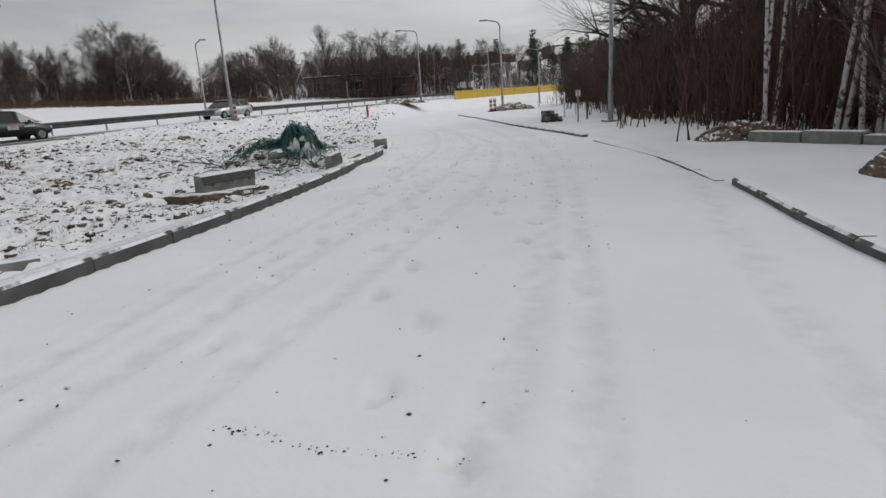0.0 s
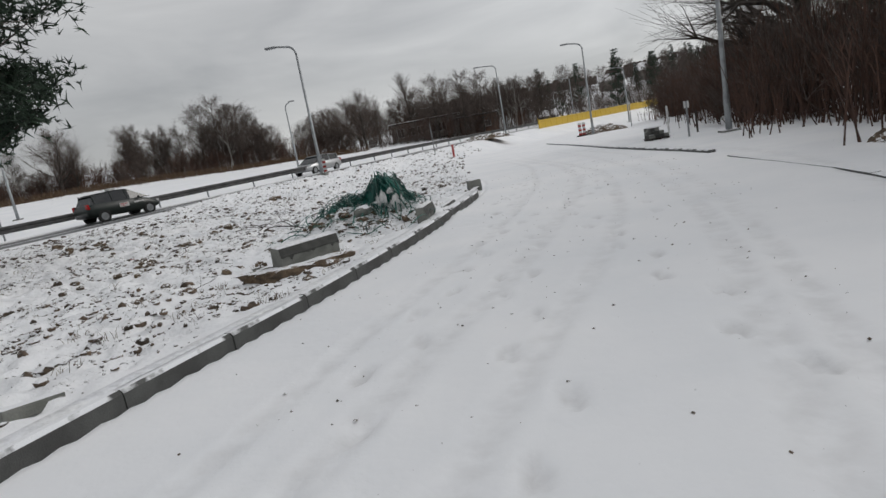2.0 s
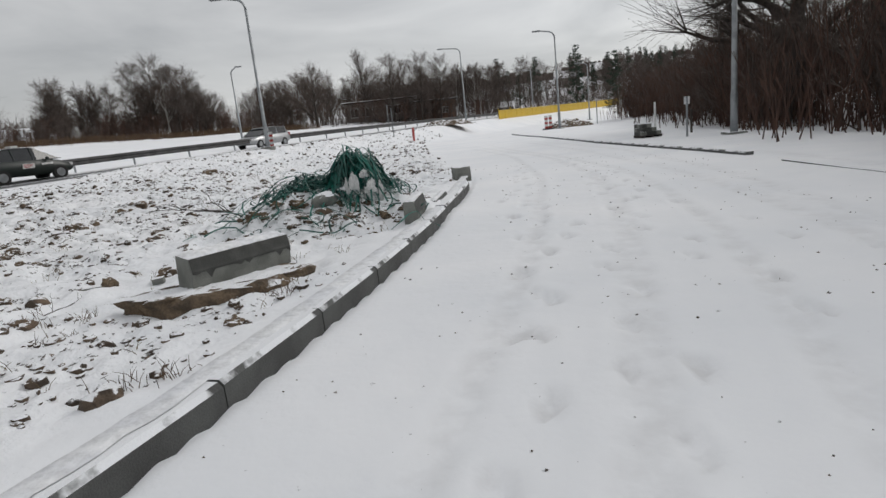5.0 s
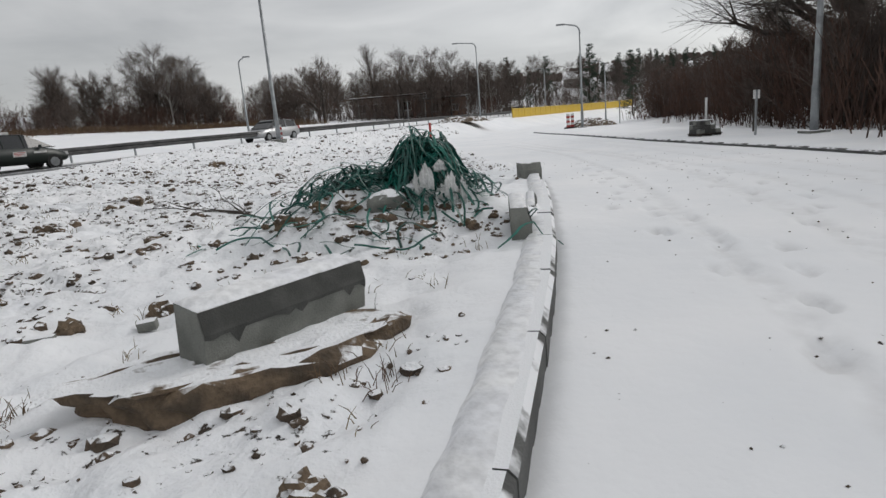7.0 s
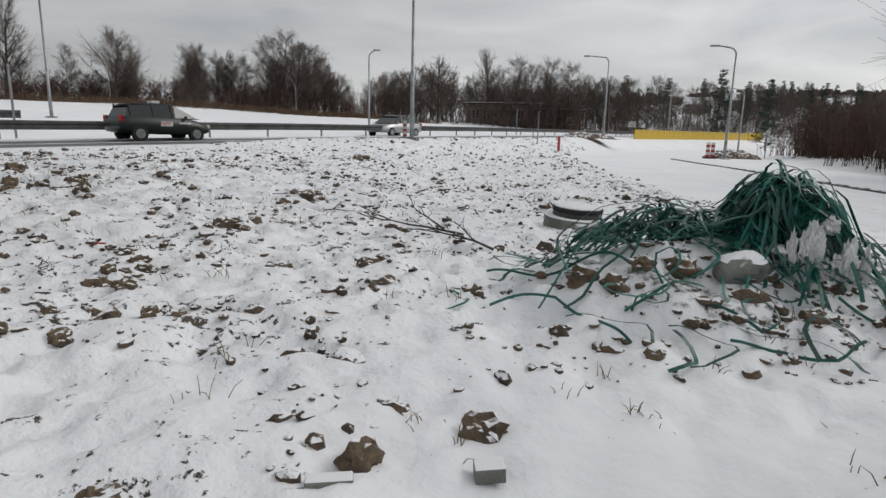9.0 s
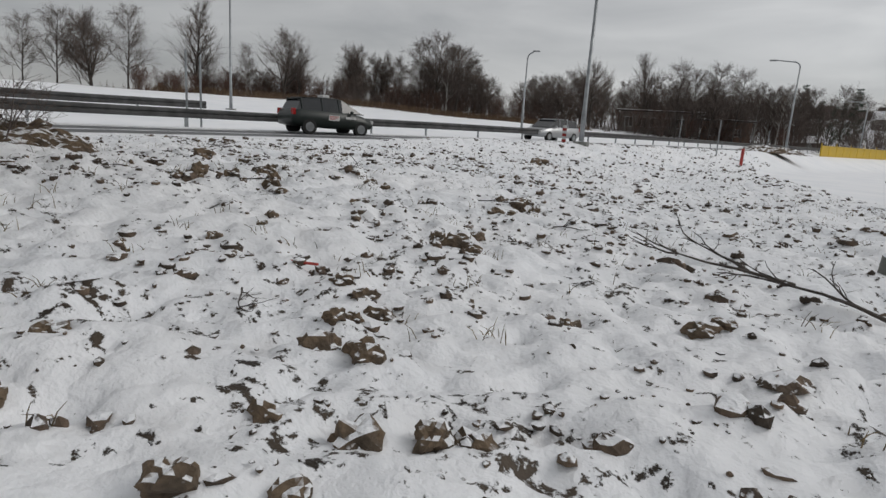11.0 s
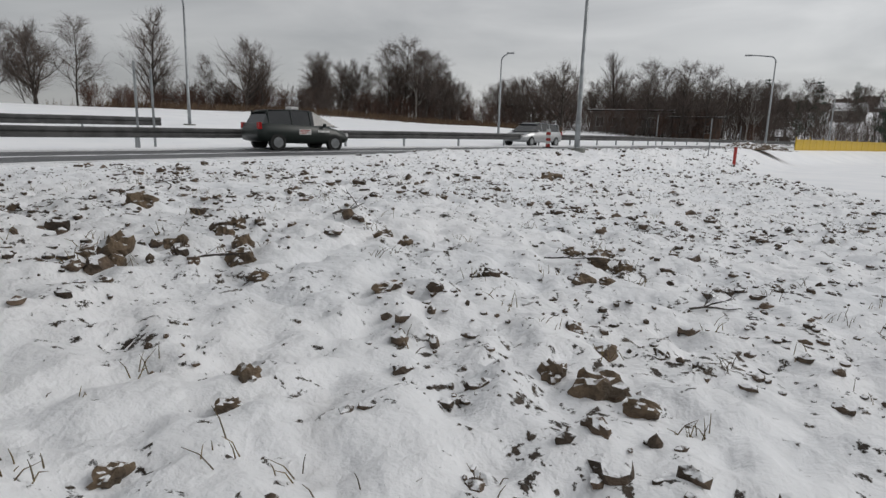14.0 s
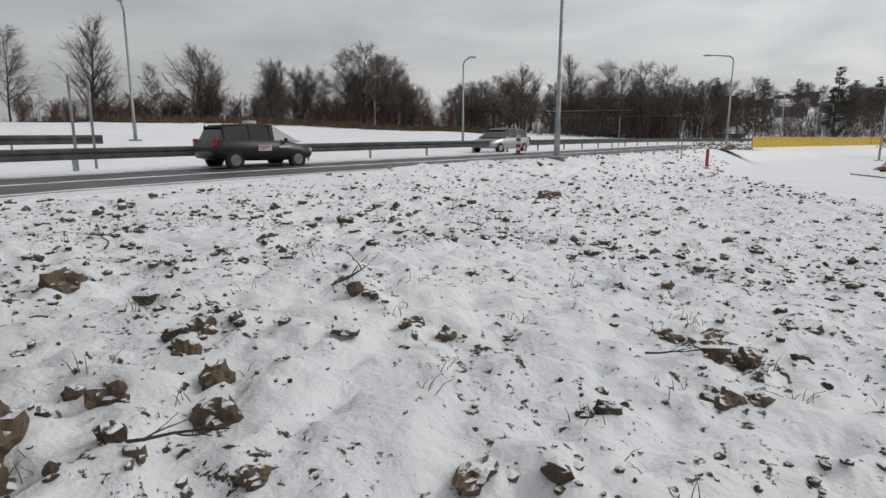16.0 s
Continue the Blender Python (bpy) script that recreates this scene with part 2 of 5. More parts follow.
def tube(V, Fc, pts, radii, sides=5, cap=False):
    """Adds a tapered tube through pts to the lists V, Fc."""
    base = len(V)
    prev = None
    n = len(pts)
    for i, p in enumerate(pts):
        d = (pts[min(i + 1, n - 1)] - pts[max(i - 1, 0)])
        d = d.normalized() if d.length > 1e-9 else Vector((0, 0, 1))
        a = d.cross(Vector((0, 0, 1)) if abs(d.z) < 0.9 else Vector((1, 0, 0))).normalized()
        if prev is not None and a.dot(prev) < 0:
            a = -a
        prev = a
        b = d.cross(a)
        for k in range(sides):
            t = 2 * math.pi * k / sides
            V.append(p + (a * math.cos(t) + b * math.sin(t)) * radii[i])
    for i in range(n - 1):
        for k in range(sides):
            k2 = (k + 1) % sides
            Fc.append((base + i * sides + k, base + i * sides + k2, base + (i + 1) * sides + k2, base + (i + 1) * sides + k))
    if cap:
        Fc.append(tuple(base + k for k in range(sides))[::-1])
        Fc.append(tuple(base + (n - 1) * sides + k for k in range(sides)))


def smooth_noise(x, y, seed=0):
    """Value noise on arrays."""
    xi, yi = np.floor(x).astype(np.int64), np.floor(y).astype(np.int64)
    fx, fy = x - xi, y - yi
    fx, fy = fx * fx * (3 - 2 * fx), fy * fy * (3 - 2 * fy)

    def h(a, b):
        v = (a * 374761393 + b * 668265263 + seed * 1442695041) & 0xFFFFFFFF
        v = ((v ^ (v >> 13)) * 1274126177) & 0xFFFFFFFF
        return ((v ^ (v >> 16)) & 0xFFFF) / 65535.0
    return (h(xi, yi) * (1 - fx) + h(xi + 1, yi) * fx) * (1 - fy) + (h(xi, yi + 1) * (1 - fx) + h(xi + 1, yi + 1) * fx) * fy


def step(a, b, v):
    t = np.clip((v - a) / (b - a), 0, 1)
    return t * t * (3 - 2 * t)


# ---- the lie of the land ----
# near edge of the open main road: x, y, height
EDGE = np.array([(-12, -60, -0.2), (-17.7, 4, 0.17), (-18.6, 12, 0.26), (-18.6, 17, 0.31), (-17.8, 21, 0.37), (-16.3, 25, 0.44), (-14.4, 29, 0.52), (-12.0, 33.9, 0.6), (-8.0, 44, 0.72),
                 (-3.8, 56, 0.84), (-0.6, 68.5, 0.92), (3.0, 81, 1.0), (13, 98.5, 1.1), (25, 116, 1.2), (38, 131, 1.6), (54, 148, 2.4), (78, 184, 4.2), (112, 254, 8)], float)
# foot of the near kerb of the road under construction
KERB = np.array([(-3.75, -1.5), (-3.1, 1.0), (-2.7, 2.5), (-2.27, 4.0), (-2.0, 5.0), (-1.72, 6.0), (-1.44, 6.95), (-1.24, 7.8), (-1.03, 8.75), (-0.81, 9.9), (-0.6, 11.2), (-0.42, 12.6), (-0.24, 14.2), (-0.08, 16.0)], float)


def along_edge(x, y):
    """Signed distance from the main road's near edge (positive: on the road and past it) and the road's height."""
    best = np.full(x.shape, 1e9); s = np.zeros(x.shape); z = np.zeros(x.shape)
    for (ax, ay, az), (bx, by, bz) in zip(EDGE[:-1], EDGE[1:]):
        dx, dy = bx - ax, by - ay
        q = dx * dx + dy * dy
        t = np.clip(((x - ax) * dx + (y - ay) * dy) / q, 0, 1)
        ex, ey = x - ax - t * dx, y - ay - t * dy
        d = np.hypot(ex, ey)
        side = np.where(dx * (y - ay) - dy * (x - ax) > 0, 1.0, -1.0)
        near = d < best
        best = np.where(near, d, best); s = np.where(near, d * side, s); z = np.where(near, az + t * (bz - az), z)
    return s, z


def kerb_x(y):
    return np.interp(y, np.r_[KERB[:, 1], 22, 30, 45, 52, 60], np.r_[KERB[:, 0], -0.3, -1.2, -2.6, -1.2, 3.0])


def land(x, y):
    """The ground's height, without its small relief."""
    s, zr = along_edge(x, y)
    kx = kerb_x(y)
    off = kx - x
    verge = 0.07 + 0.085 * np.clip(-5.6 - x, 0, 3.4) + 0.03 * np.clip(-9 - x, 0, 6) - 0.15 * np.exp(-((x + 2.9) / 1.6) ** 2 - ((y - 10.0) / 1.4) ** 2)
    near = np.clip((off - 0.15) / 0.8, 0, 1)
    verge = np.where(off > 0.11, verge * near + 0.095 * (1 - near), np.where(off > -0.02, -0.04, 0.0))
    verge = np.where(y > 19.5, verge * step(0, 1.5, off), verge)
    verge = verge - 0.006 * np.clip(y - 12, 0, 80)
    ramp = step(-5.5, -0.3, s)
    z = verge + (zr - verge) * ramp
    z = np.where(s > 7.6, zr - 0.06 + np.clip(0.07 * (s - 8), 0, 2.5) + 0.25 * (smooth_noise(x / 9, y / 9, 5) - 0.5) * step(10, 16, s), z)
    z = np.where((s >= -0.1) & (s <= 7.6), zr - 0.05, z)
    z = z - 0.2 * step(8.5, 11, x) * step(60, 30, y) * (s < -8) + 0.8 * step(11, 22, x) * step(75, 45, y) * (s < -8)
    # the dirt heap under the straps
    z = z + 0.36 * np.exp(-((x + 1.55) / 0.75) ** 2 - ((y - 12.45) / 0.55) ** 2) + 0.34 * np.exp(-((x + 2.55) / 0.7) ** 2 - ((y - 12.15) / 0.5) ** 2)
    # low bank along the road, on which the lamps stand
    z = z + 0.28 * np.exp(-((s + 1.9) / 1.2) ** 2) * step(22, 30, y) * step(78, 62, y)
    # hump under the pine
    z = z + 0.18 * np.exp(-((x + 10.9) / 1.6) ** 2 - ((y - 12.2) / 1.5) ** 2)
    # the ground falls away behind the mound
    z = z - 4.0 * step(50, 100, s) * step(-25, -50, x)
    # far hills
    z = z + 5.5 * step(150, 330, y) 
    return z


def land_at(x, y):
    return float(land(np.array([x], float), np.array([y], float))[0])


def relief(x, y):
    s, zr = along_edge(x, y)
    off = kerb_x(y) - x
    mask = step(0.1, 0.9, off) * step(-0.4, -1.5, s) * step(60, 40, y)
    calm = 1 - 0.65 * np.exp(-((x + 2.6) / 1.5) ** 2 - ((y - 10.2) / 1.2) ** 2)
    a = (smooth_noise(x * 1.3, y * 1.3, 1) - 0.5) * 0.06 + (smooth_noise(x * 4.2, y * 4.2, 2) - 0.5) * 0.085 + (smooth_noise(x * 9, y * 9, 3) - 0.5) * 0.085 - 0.05 * step(0.72, 0.9, smooth_noise(x * 5.5, y * 5.5, 8)) - 0.04 * step(0.6, 0.85, smooth_noise(x * 7.5, y * 7.5, 19))
    b = (smooth_noise(x * 0.7, y * 0.35, 4) - 0.5) * 0.02 + (smooth_noise(x * 5, y * 5, 7) - 0.5) * 0.004
    return a * mask * calm + b * (1 - mask) * (s < 0), mask * calm


# ---- ground ----
def spread(stops):
    """Grid lines from (start, end, spacing) stretches."""
    out = []
    for a, b, d in stops:
        out += list(np.arange(a, b - 1e-6, d))
    return np.array(out + [stops[-1][1]])


GX = spread([(-3000, -400, 200), (-400, -120, 20), (-120, -40, 4), (-40, -24, 0.8), (-24, -13, 0.16), (-13, 3, 0.06), (3, 9, 0.16), (9, 16, 0.3), (16, 40, 1.5), (40, 120, 6), (120, 400, 25), (400, 3000, 200)])
GY = spread([(-3000, -400, 200), (-400, -60, 20), (-60, -8, 3), (-8, 2, 0.25), (2, 9, 0.065), (9, 20, 0.06), (20, 32, 0.13), (32, 55, 0.35), (55, 160, 1.5), (160, 400, 10), (400, 3000, 200)])


def build_ground():
    X, Y = np.meshgrid(GX, GY)
    Z = land(X, Y)
    rel, mask = relief(X, Y)
    Z = Z + rel
    tyre = np.zeros(X.shape)
    off = X - kerb_x(Y)
    for o, w in ((2.05, 0.13), (3.7, 0.13), (2.6, 0.11), (4.25, 0.11), (5.6, 0.12), (1.35, 0.10)):
        wob = 0.22 * np.sin(Y * 0.21 + o * 2) + 0.12 * (smooth_noise(Y * 0.3, Y * 0 + o, 9) - 0.5)
        band = np.exp(-((off - o - wob) / w) ** 4) * step(40, 20, Y)
        tyre = np.maximum(tyre, 0.42 * band)
        edge = np.exp(-((np.abs(off - o - wob) - w * 1.35) / (w * 0.45)) ** 2) * step(40, 20, Y)
        Z = Z - 0.010 * band + 0.007 * edge
    # footprints: trails as way points
    rnd = random.Random(4)
    trails = [[(1.1, 1.0), (0.75, 4.0), (0.55, 6.5), (0.9, 9.0), (0.6, 13), (1.1, 19)], [(-0.3, 3.4), (-0.2, 6), (0.25, 9), (0.45, 12)], [(1.9, 4.8), (1.7, 8), (1.5, 11), (2.2, 17), (3, 25)],
              [(0.3, 7.2), (0.1, 8.6), (0.5, 10.4), (0.3, 14)], [(2.6, 9), (2.0, 12), (2.4, 16)], [(-3.3, 9.6), (-4.2, 10.6), (-5.6, 11.6), (-7.3, 12.6), (-9, 14.5), (-10.5, 17)], [(-4.8, 9.2), (-6.2, 11.0), (-8.0, 14.6)]]
    for tr in trails:
        walked, side = 0.0, 1
        for (ax, ay), (bx, by) in zip(tr[:-1], tr[1:]):
            L = math.hypot(bx - ax, by - ay); ux, uy = (bx - ax) / L, (by - ay) / L
            while walked < L:
                side = -side
                cx = ax + ux * walked - uy * 0.1 * side + rnd.uniform(-0.05, 0.05); cy = ay + uy * walked + ux * 0.1 * side + rnd.uniform(-0.06, 0.06)
                turn = rnd.uniform(-0.2, 0.2)
                vx, vy = ux * math.cos(turn) - uy * math.sin(turn), ux * math.sin(turn) + uy * math.cos(turn)
                ix = slice(*np.searchsorted(GX, (cx - 0.3, cx + 0.3))); iy = slice(*np.searchsorted(GY, (cy - 0.3, cy + 0.3)))
                x, y = X[iy, ix] - cx, Y[iy, ix] - cy
                a, b = x * vx + y * vy, -x * vy + y * vx
                r = np.sqrt((a / 0.15) ** 2 + (b / 0.058) ** 2)
                hole = 1 - step(0.75, 1.15, r)
                Z[iy, ix] += -0.034 * hole + 0.007 * np.exp(-((r - 1.35) / 0.3) ** 2)
                tyre[iy, ix] = np.maximum(tyre[iy, ix], 0.8 * hole)
                walked += rnd.uniform(0.55, 0.7)
            walked -= L
    soil = 0.42 * np.exp(-((X + 2.6) / 0.9) ** 2 - ((Y - 11.85) / 0.5) ** 2) + 0.36 * np.exp(-((X + 1.4) / 0.9) ** 2 - ((Y - 11.65) / 0.3) ** 2)
    soil += 0.55 * np.exp(-((X + 3.2) / 0.8) ** 2 - ((Y - 4.2) / 1.5) ** 2) + 0.5 * np.exp(-((X + 6.3) / 2.3) ** 2 - ((Y - 7.6) / 1.8) ** 2) + 0.36 * np.exp(-((X + 14.5) / 2.2) ** 2 - ((Y - 11.5) / 3.0) ** 2)
    s, _ = along_edge(X, Y)
    mask = np.maximum(mask, 0.75 * step(9, 14, s) * step(0.52, 0.62, smooth_noise(X / 7, Y / 7, 12)) * (Y < 300))
    ny, nx = X.shape
    v = np.stack([X, Y, Z], -1).reshape(-1, 3)
    i = np.arange((ny - 1) * (nx - 1)); r, c = i // (nx - 1), i % (nx - 1)
    a = r * nx + c
    f = np.stack([a, a + 1, a + nx + 1, a + nx], -1)
    me = bpy.data.meshes.new("ground")
    me.vertices.add(len(v)); me.vertices.foreach_set("co", v.ravel())
    me.loops.add(f.size); me.loops.foreach_set("vertex_index", f.ravel().astype(np.int32))
    me.polygons.add(len(f)); me.polygons.foreach_set("loop_start", (np.arange(len(f)) * 4).astype(np.int32))
    me.polygons.foreach_set("use_smooth", np.ones(len(f), bool))
    me.update(calc_edges=True)
    for nm, arr in (("verge", mask), ("tyre", tyre), ("soil", soil)):
        at = me.attributes.new(nm, "FLOAT", "POINT"); at.data.foreach_set("value", arr.ravel().astype(np.float32))
    me.materials.append(M_GROUND)
    return tagged(new("ground", me), "snow-covered building-site ground with churned dark soil", "ground", kind="structure")


ground = build_ground()
bpy.context.view_layer.update()


def edge_at(d):
    """A point d metres along the main road's near edge, from its second corner, and the way there."""
    P = EDGE[1:]
    for a, b in zip(P[:-1], P[1:]):
        L = np.hypot(*(b - a)[:2])
        if d <= L:
            return Vector(a + (b - a) * d / L), Vector(((b - a)[0] / L, (b - a)[1] / L, 0))
        d -= L
    return Vector(P[-1]), Vector((0, 1, 0))


def strip(name, lo, hi, d0, d1, dz, material, parent=None, wave=0.0, thick=0.04, dstep=2.0):
    """A band along the main road between the offsets lo and hi, with thickness."""
    V, Fc = [], []
    ds = np.arange(d0, d1, dstep)
    rnd = random.Random(int(lo * 10) + 77)
    tang = [edge_at(d)[1] for d in ds]
    for i, d in enumerate(ds):
        p, _ = edge_at(d)
        t = sum((tang[min(max(i + k, 0), len(ds) - 1)] for k in range(-3, 4)), Vector((0, 0, 0))).normalized()
        left = Vector((-t.y, t.x, 0))
        a, b = p + left * (lo + rnd.uniform(-wave, wave)), p + left * (hi + rnd.uniform(-wave, wave))
        for q in (a, b):
            V.append(q + Vector((0, 0, dz)))
        for q in (b, a):
            V.append(q + Vector((0, 0, dz - thick)))
    for i in range(len(ds) - 1):
        for k in range(4):
            Fc.append((i * 4 + k, i * 4 + (k + 1) % 4, i * 4 + 4 + (k + 1) % 4, i * 4 + 4 + k)[::-1])
    Fc.append((0, 1, 2, 3)); Fc.append(tuple(len(V) - 4 + k for k in range(4))[::-1])
    ob = new(name, mesh_of(name, V, Fc, material))
    ob.parent = parent
    return ob


road = tagged(strip("road", 0.2, 7.4, 0, 210, 0.0, M_ASPH, thick=0.3), "wet dark asphalt road open to traffic", "road", kind="structure")
strip("snow_strip", -0.4, 0.3, 0, 200, 0.03, M_SNOW, road, 0.12, 0.3, 0.8)
strip("snow_strip", 0.85, 1.05, 0, 200, 0.012, M_SNOW, road, 0.07, 0.03, 0.5)
strip("snow_strip", 3.5, 3.75, 0, 200, 0.01, M_SNOW, road, 0.1, 0.03, 0.5)
strip("snow_strip", 6.3, 7.6, 0, 200, 0.05, M_SNOW, road, 0.2, 0.3, 0.8)


# ---- guardrail ----
def guardrail(d0, d1, off, label, rise=0.0, z_of=None):
    rail = tagged(new("guardrail"), label, "guardrail")
    V, Fc = [], []
    prof = [(0.00, 0.40), (0.05, 0.45), (0.05, 0.53), (0.0, 0.58), (0.05, 0.63), (0.05, 0.71), (0.0, 0.76), (-0.012, 0.75), (0.035, 0.705), (0.035, 0.635), (-0.015, 0.58), (0.035, 0.525), (0.035, 0.455), (-0.012, 0.41)]
    ds = np.arange(d0, d1, 2.0)
    post = mesh_of("post", *box_lists(-0.03, 0.03, -0.05, 0.05, -0.3, 0.70), M_ZINC)
    n = len(prof)
    for i, d in enumerate(ds):
        p, t = edge_at(d)
        left = Vector((-t.y, t.x, 0))
        q = p + left * off
        q.z = land_at(q.x, q.y) + rise
        for u, h in prof:
            V.append(q - left * u + Vector((0, 0, h)))
        if i:
            for k in range(n):
                Fc.append(((i - 1) * n + k, (i - 1) * n + (k + 1) % n, i * n + (k + 1) % n, i * n + k))
        if i % 2 == 0:
            c = piece("post", post, rail, Matrix.Translation(q + left * 0.05) @ Matrix.Rotation(math.atan2(t.y, t.x), 4, "Z"))
    beam = new("beam", mesh_of("beam", V, Fc, M_RAIL)); beam.parent = rail
    return rail


def box_lists(x0, x1, y0, y1, z0, z1):
    v = [(x, y, z) for z in (z0, z1) for x, y in ((x0, y0), (x1, y0), (x1, y1), (x0, y1))]
    return v, [(3, 2, 1, 0), (4, 5, 6, 7), (0, 1, 5, 4), (1, 2, 6, 5), (2, 3, 7, 6), (3, 0, 4, 7)]


guardrail(0, 118, 7.7, "long weathered steel guardrail along the far road edge", 0.06)
guardrail(0, 24, 13.5, "second steel guardrail on the slip road behind", 0.1)


# ---- kerbs ----
def resample(P, d):
    P = np.array(P, float)
    L = np.r_[0, np.cumsum(np.hypot(*np.diff(P, axis=0).T))]
    n = max(1, int(L[-1] // d))
    s = np.arange(n + 1) * d
    return np.stack([np.interp(s, L, P[:, k]) for k in (0, 1)], -1)


def kerb_line(name, P, label, height=0.13, width=0.15, sink=0.2, length=1.0):
    line = tagged(new(name), label, "kerb", kind="structure")
    pts = resample(P, length)
    bm = bmesh.new()
    v = [(0.006, 0, -sink), (length - 0.006, 0, -sink), (length - 0.006, 0, height - 0.025), (0.006, 0, height - 0.025), (0.006, 0.025, height), (length - 0.006, 0.025, height), (0.006, width, height), (length - 0.006, width, height), (0.006, width, -sink), (length - 0.006, width, -sink)]
    vs = [bm.verts.new(q) for q in v]
    for q in ((0, 1, 2, 3), (3, 2, 5, 4), (4, 5, 7, 6), (6, 7, 9, 8), (0, 3, 4, 6, 8), (1, 9, 7, 5, 2)):
        bm.faces.new([vs[k] for k in q])
    me = bpy.data.meshes.new("kerb_stone"); bm.to_mesh(me); bm.free(); me.materials.append(M_KERB)
    rnd = random.Random(8)
    for a, b in zip(pts[:-1], pts[1:]):
        ang = math.atan2(b[1] - a[1], b[0] - a[0])
        piece("kerb_stone", me, line, pose(a[0], a[1], land_at(a[0] + 0.3, a[1]) + rnd.uniform(-0.006, 0.006), rnd.uniform(-0.6, 0.6), 0, math.degrees(ang) + rnd.uniform(-0.3, 0.3)))
    return line


kerb_line("kerb_near", KERB, "low grey concrete kerb beside the churned verge")
kerb_line("kerb_far", [(5.15, 15.6), (5.0, 18.3), (4.7, 21.5), (4.4, 26), (3.9, 37), (3.55, 42), (3.3, 47)][::-1], "grey kerb flush in the snow on the far side", 0.07)
kerb_line("kerb_crossing", [(4.75, 7.6), (5.0, 9.2), (5.12, 10.6), (5.12, 12), (5.15, 15.5)], "lowered kerb level with the snow at a crossing", 0.012)
kerb_line("kerb_side", [(4.66, 7.3), (4.4, 6.1), (4.2, 5.26), (4.0, 4.12), (3.93, 3.4), (3.88, 2.5), (3.8, 0)], "dark grey kerb edging the side pavement", 0.09)

# snow lying against the verge side of the near kerb
V, Fc = [], []
pts = resample(KERB, 0.12)
rnd = random.Random(21)
for i in range(len(pts)):
    a = pts[max(i - 1, 0)]; b = pts[min(i + 1, len(pts) - 1)]
    t = Vector((b[0] - a[0], b[1] - a[1], 0)).normalized(); left = Vector((-t.y, t.x, 0))
    p = Vector((pts[i][0], pts[i][1], 0))
    V += [p + left * (0.075 + rnd.uniform(-0.012, 0.012)) + Vector((0, 0, 0.13)), p + left * 0.095 + Vector((0, 0, 0.136 + rnd.uniform(-0.002, 0.002))), p + left * (0.2 + rnd.uniform(-0.008, 0.008)) + Vector((0, 0, 0.136)), p + left * (0.28 + rnd.uniform(-0.012, 0.012)) + Vector((0, 0, 0.05))]
    if i:
        for k in range(3):
            Fc.append(((i - 1) * 4 + k, i * 4 + k, i * 4 + k + 1, (i - 1) * 4 + k + 1))
tagged(new("snow_ridge", mesh_of("snow_ridge", V, Fc, M_SNOW, True)), "thin ridge of snow lying on the kerb top", "snow", kind="stuff")


# ---- street lamps ----
def street_lamp(x, y, z, height, reach, turn, label):
    lamp = tagged(new("street_lamp"), label, "street lamp", "street lamps along the roads")
    lamp.matrix_basis = pose(x, y, z, 0, 0, turn)
    part("base_plate", boxed(-0.28, 0.28, -0.28, 0.28, -0.25, 0.07, bevel=0.02), M_CONC, lamp, "concrete foot with anchor bolts")
    V, Fc = [], []
    tube(V, Fc, [Vector((0, 0, 0.05)), Vector((0, 0, 1.2)), Vector((0, 0, 1.25)), Vector((0, 0, height - 0.5))], [0.105, 0.10, 0.085, 0.055], 10, True)
    piece("pole", mesh_of("pole", V, Fc, M_ZINC, True), lamp)
    V, Fc = [], []
    arc = [Vector((reach * 0 + 0.5 * (1 - math.cos(a)) * 0.9, 0, height - 0.5 + 0.5 * math.sin(a))) for a in np.linspace(0, math.pi / 2 - 0.12, 6)]
    arc.append(Vector((reach, 0, height + 0.12)))
    tube(V, Fc, arc, [0.055] * 6 + [0.04], 8, True)
    piece("arm", mesh_of("arm", V, Fc, M_ZINC, True), lamp)
    bm = boxed(reach - 0.05, reach + 0.55, -0.13, 0.13, height + 0.06, height + 0.17, bevel=0.035)
    part("lamp_head", bm, M_LAMP, lamp, "flat grey luminaire head")
    return lamp


street_lamp(-9.9, 33.7, land_at(-9.9, 33.7) + 0.03, 7.0, 1.1, 180, "tall galvanised street lamp beside a striped marker")
street_lamp(-20.4, 58.2, land_at(-20.4, 58.2), 6.5, 0.45, 10, "galvanised street lamp standing past the guardrail")
street_lamp(7.33, 50.8, land_at(7.33, 50.8), 7.2, 1.1, 180, "tall galvanised street lamp on the snowy roadside")
street_lamp(7.94, 22.8, land_at(7.94, 22.8), 7.6, 1.1, 180, "tall galvanised street lamp beside the dark thicket")
street_lamp(0.3, 67.7, 0.95, 7.5, 1.8, 180, "street lamp with a long arm over the road")
street_lamp(11.5, 101.4, 0.9, 7.0, 1.8, 180, "distant street lamp beside the yellow barrier")
street_lamp(16.2, 81.4, land_at(16.2, 81.4), 7.0, 1.1, 180, "street lamp farther along the new road")
street_lamp(-34.3, 39.0, land_at(-34.3, 39.0), 7.3, 0.45, -60, "street lamp rising from the snowy mound")
street_lamp(26.0, 133.0, 1.0, 7.0, 1.8, 180, "far street lamp by the bend")


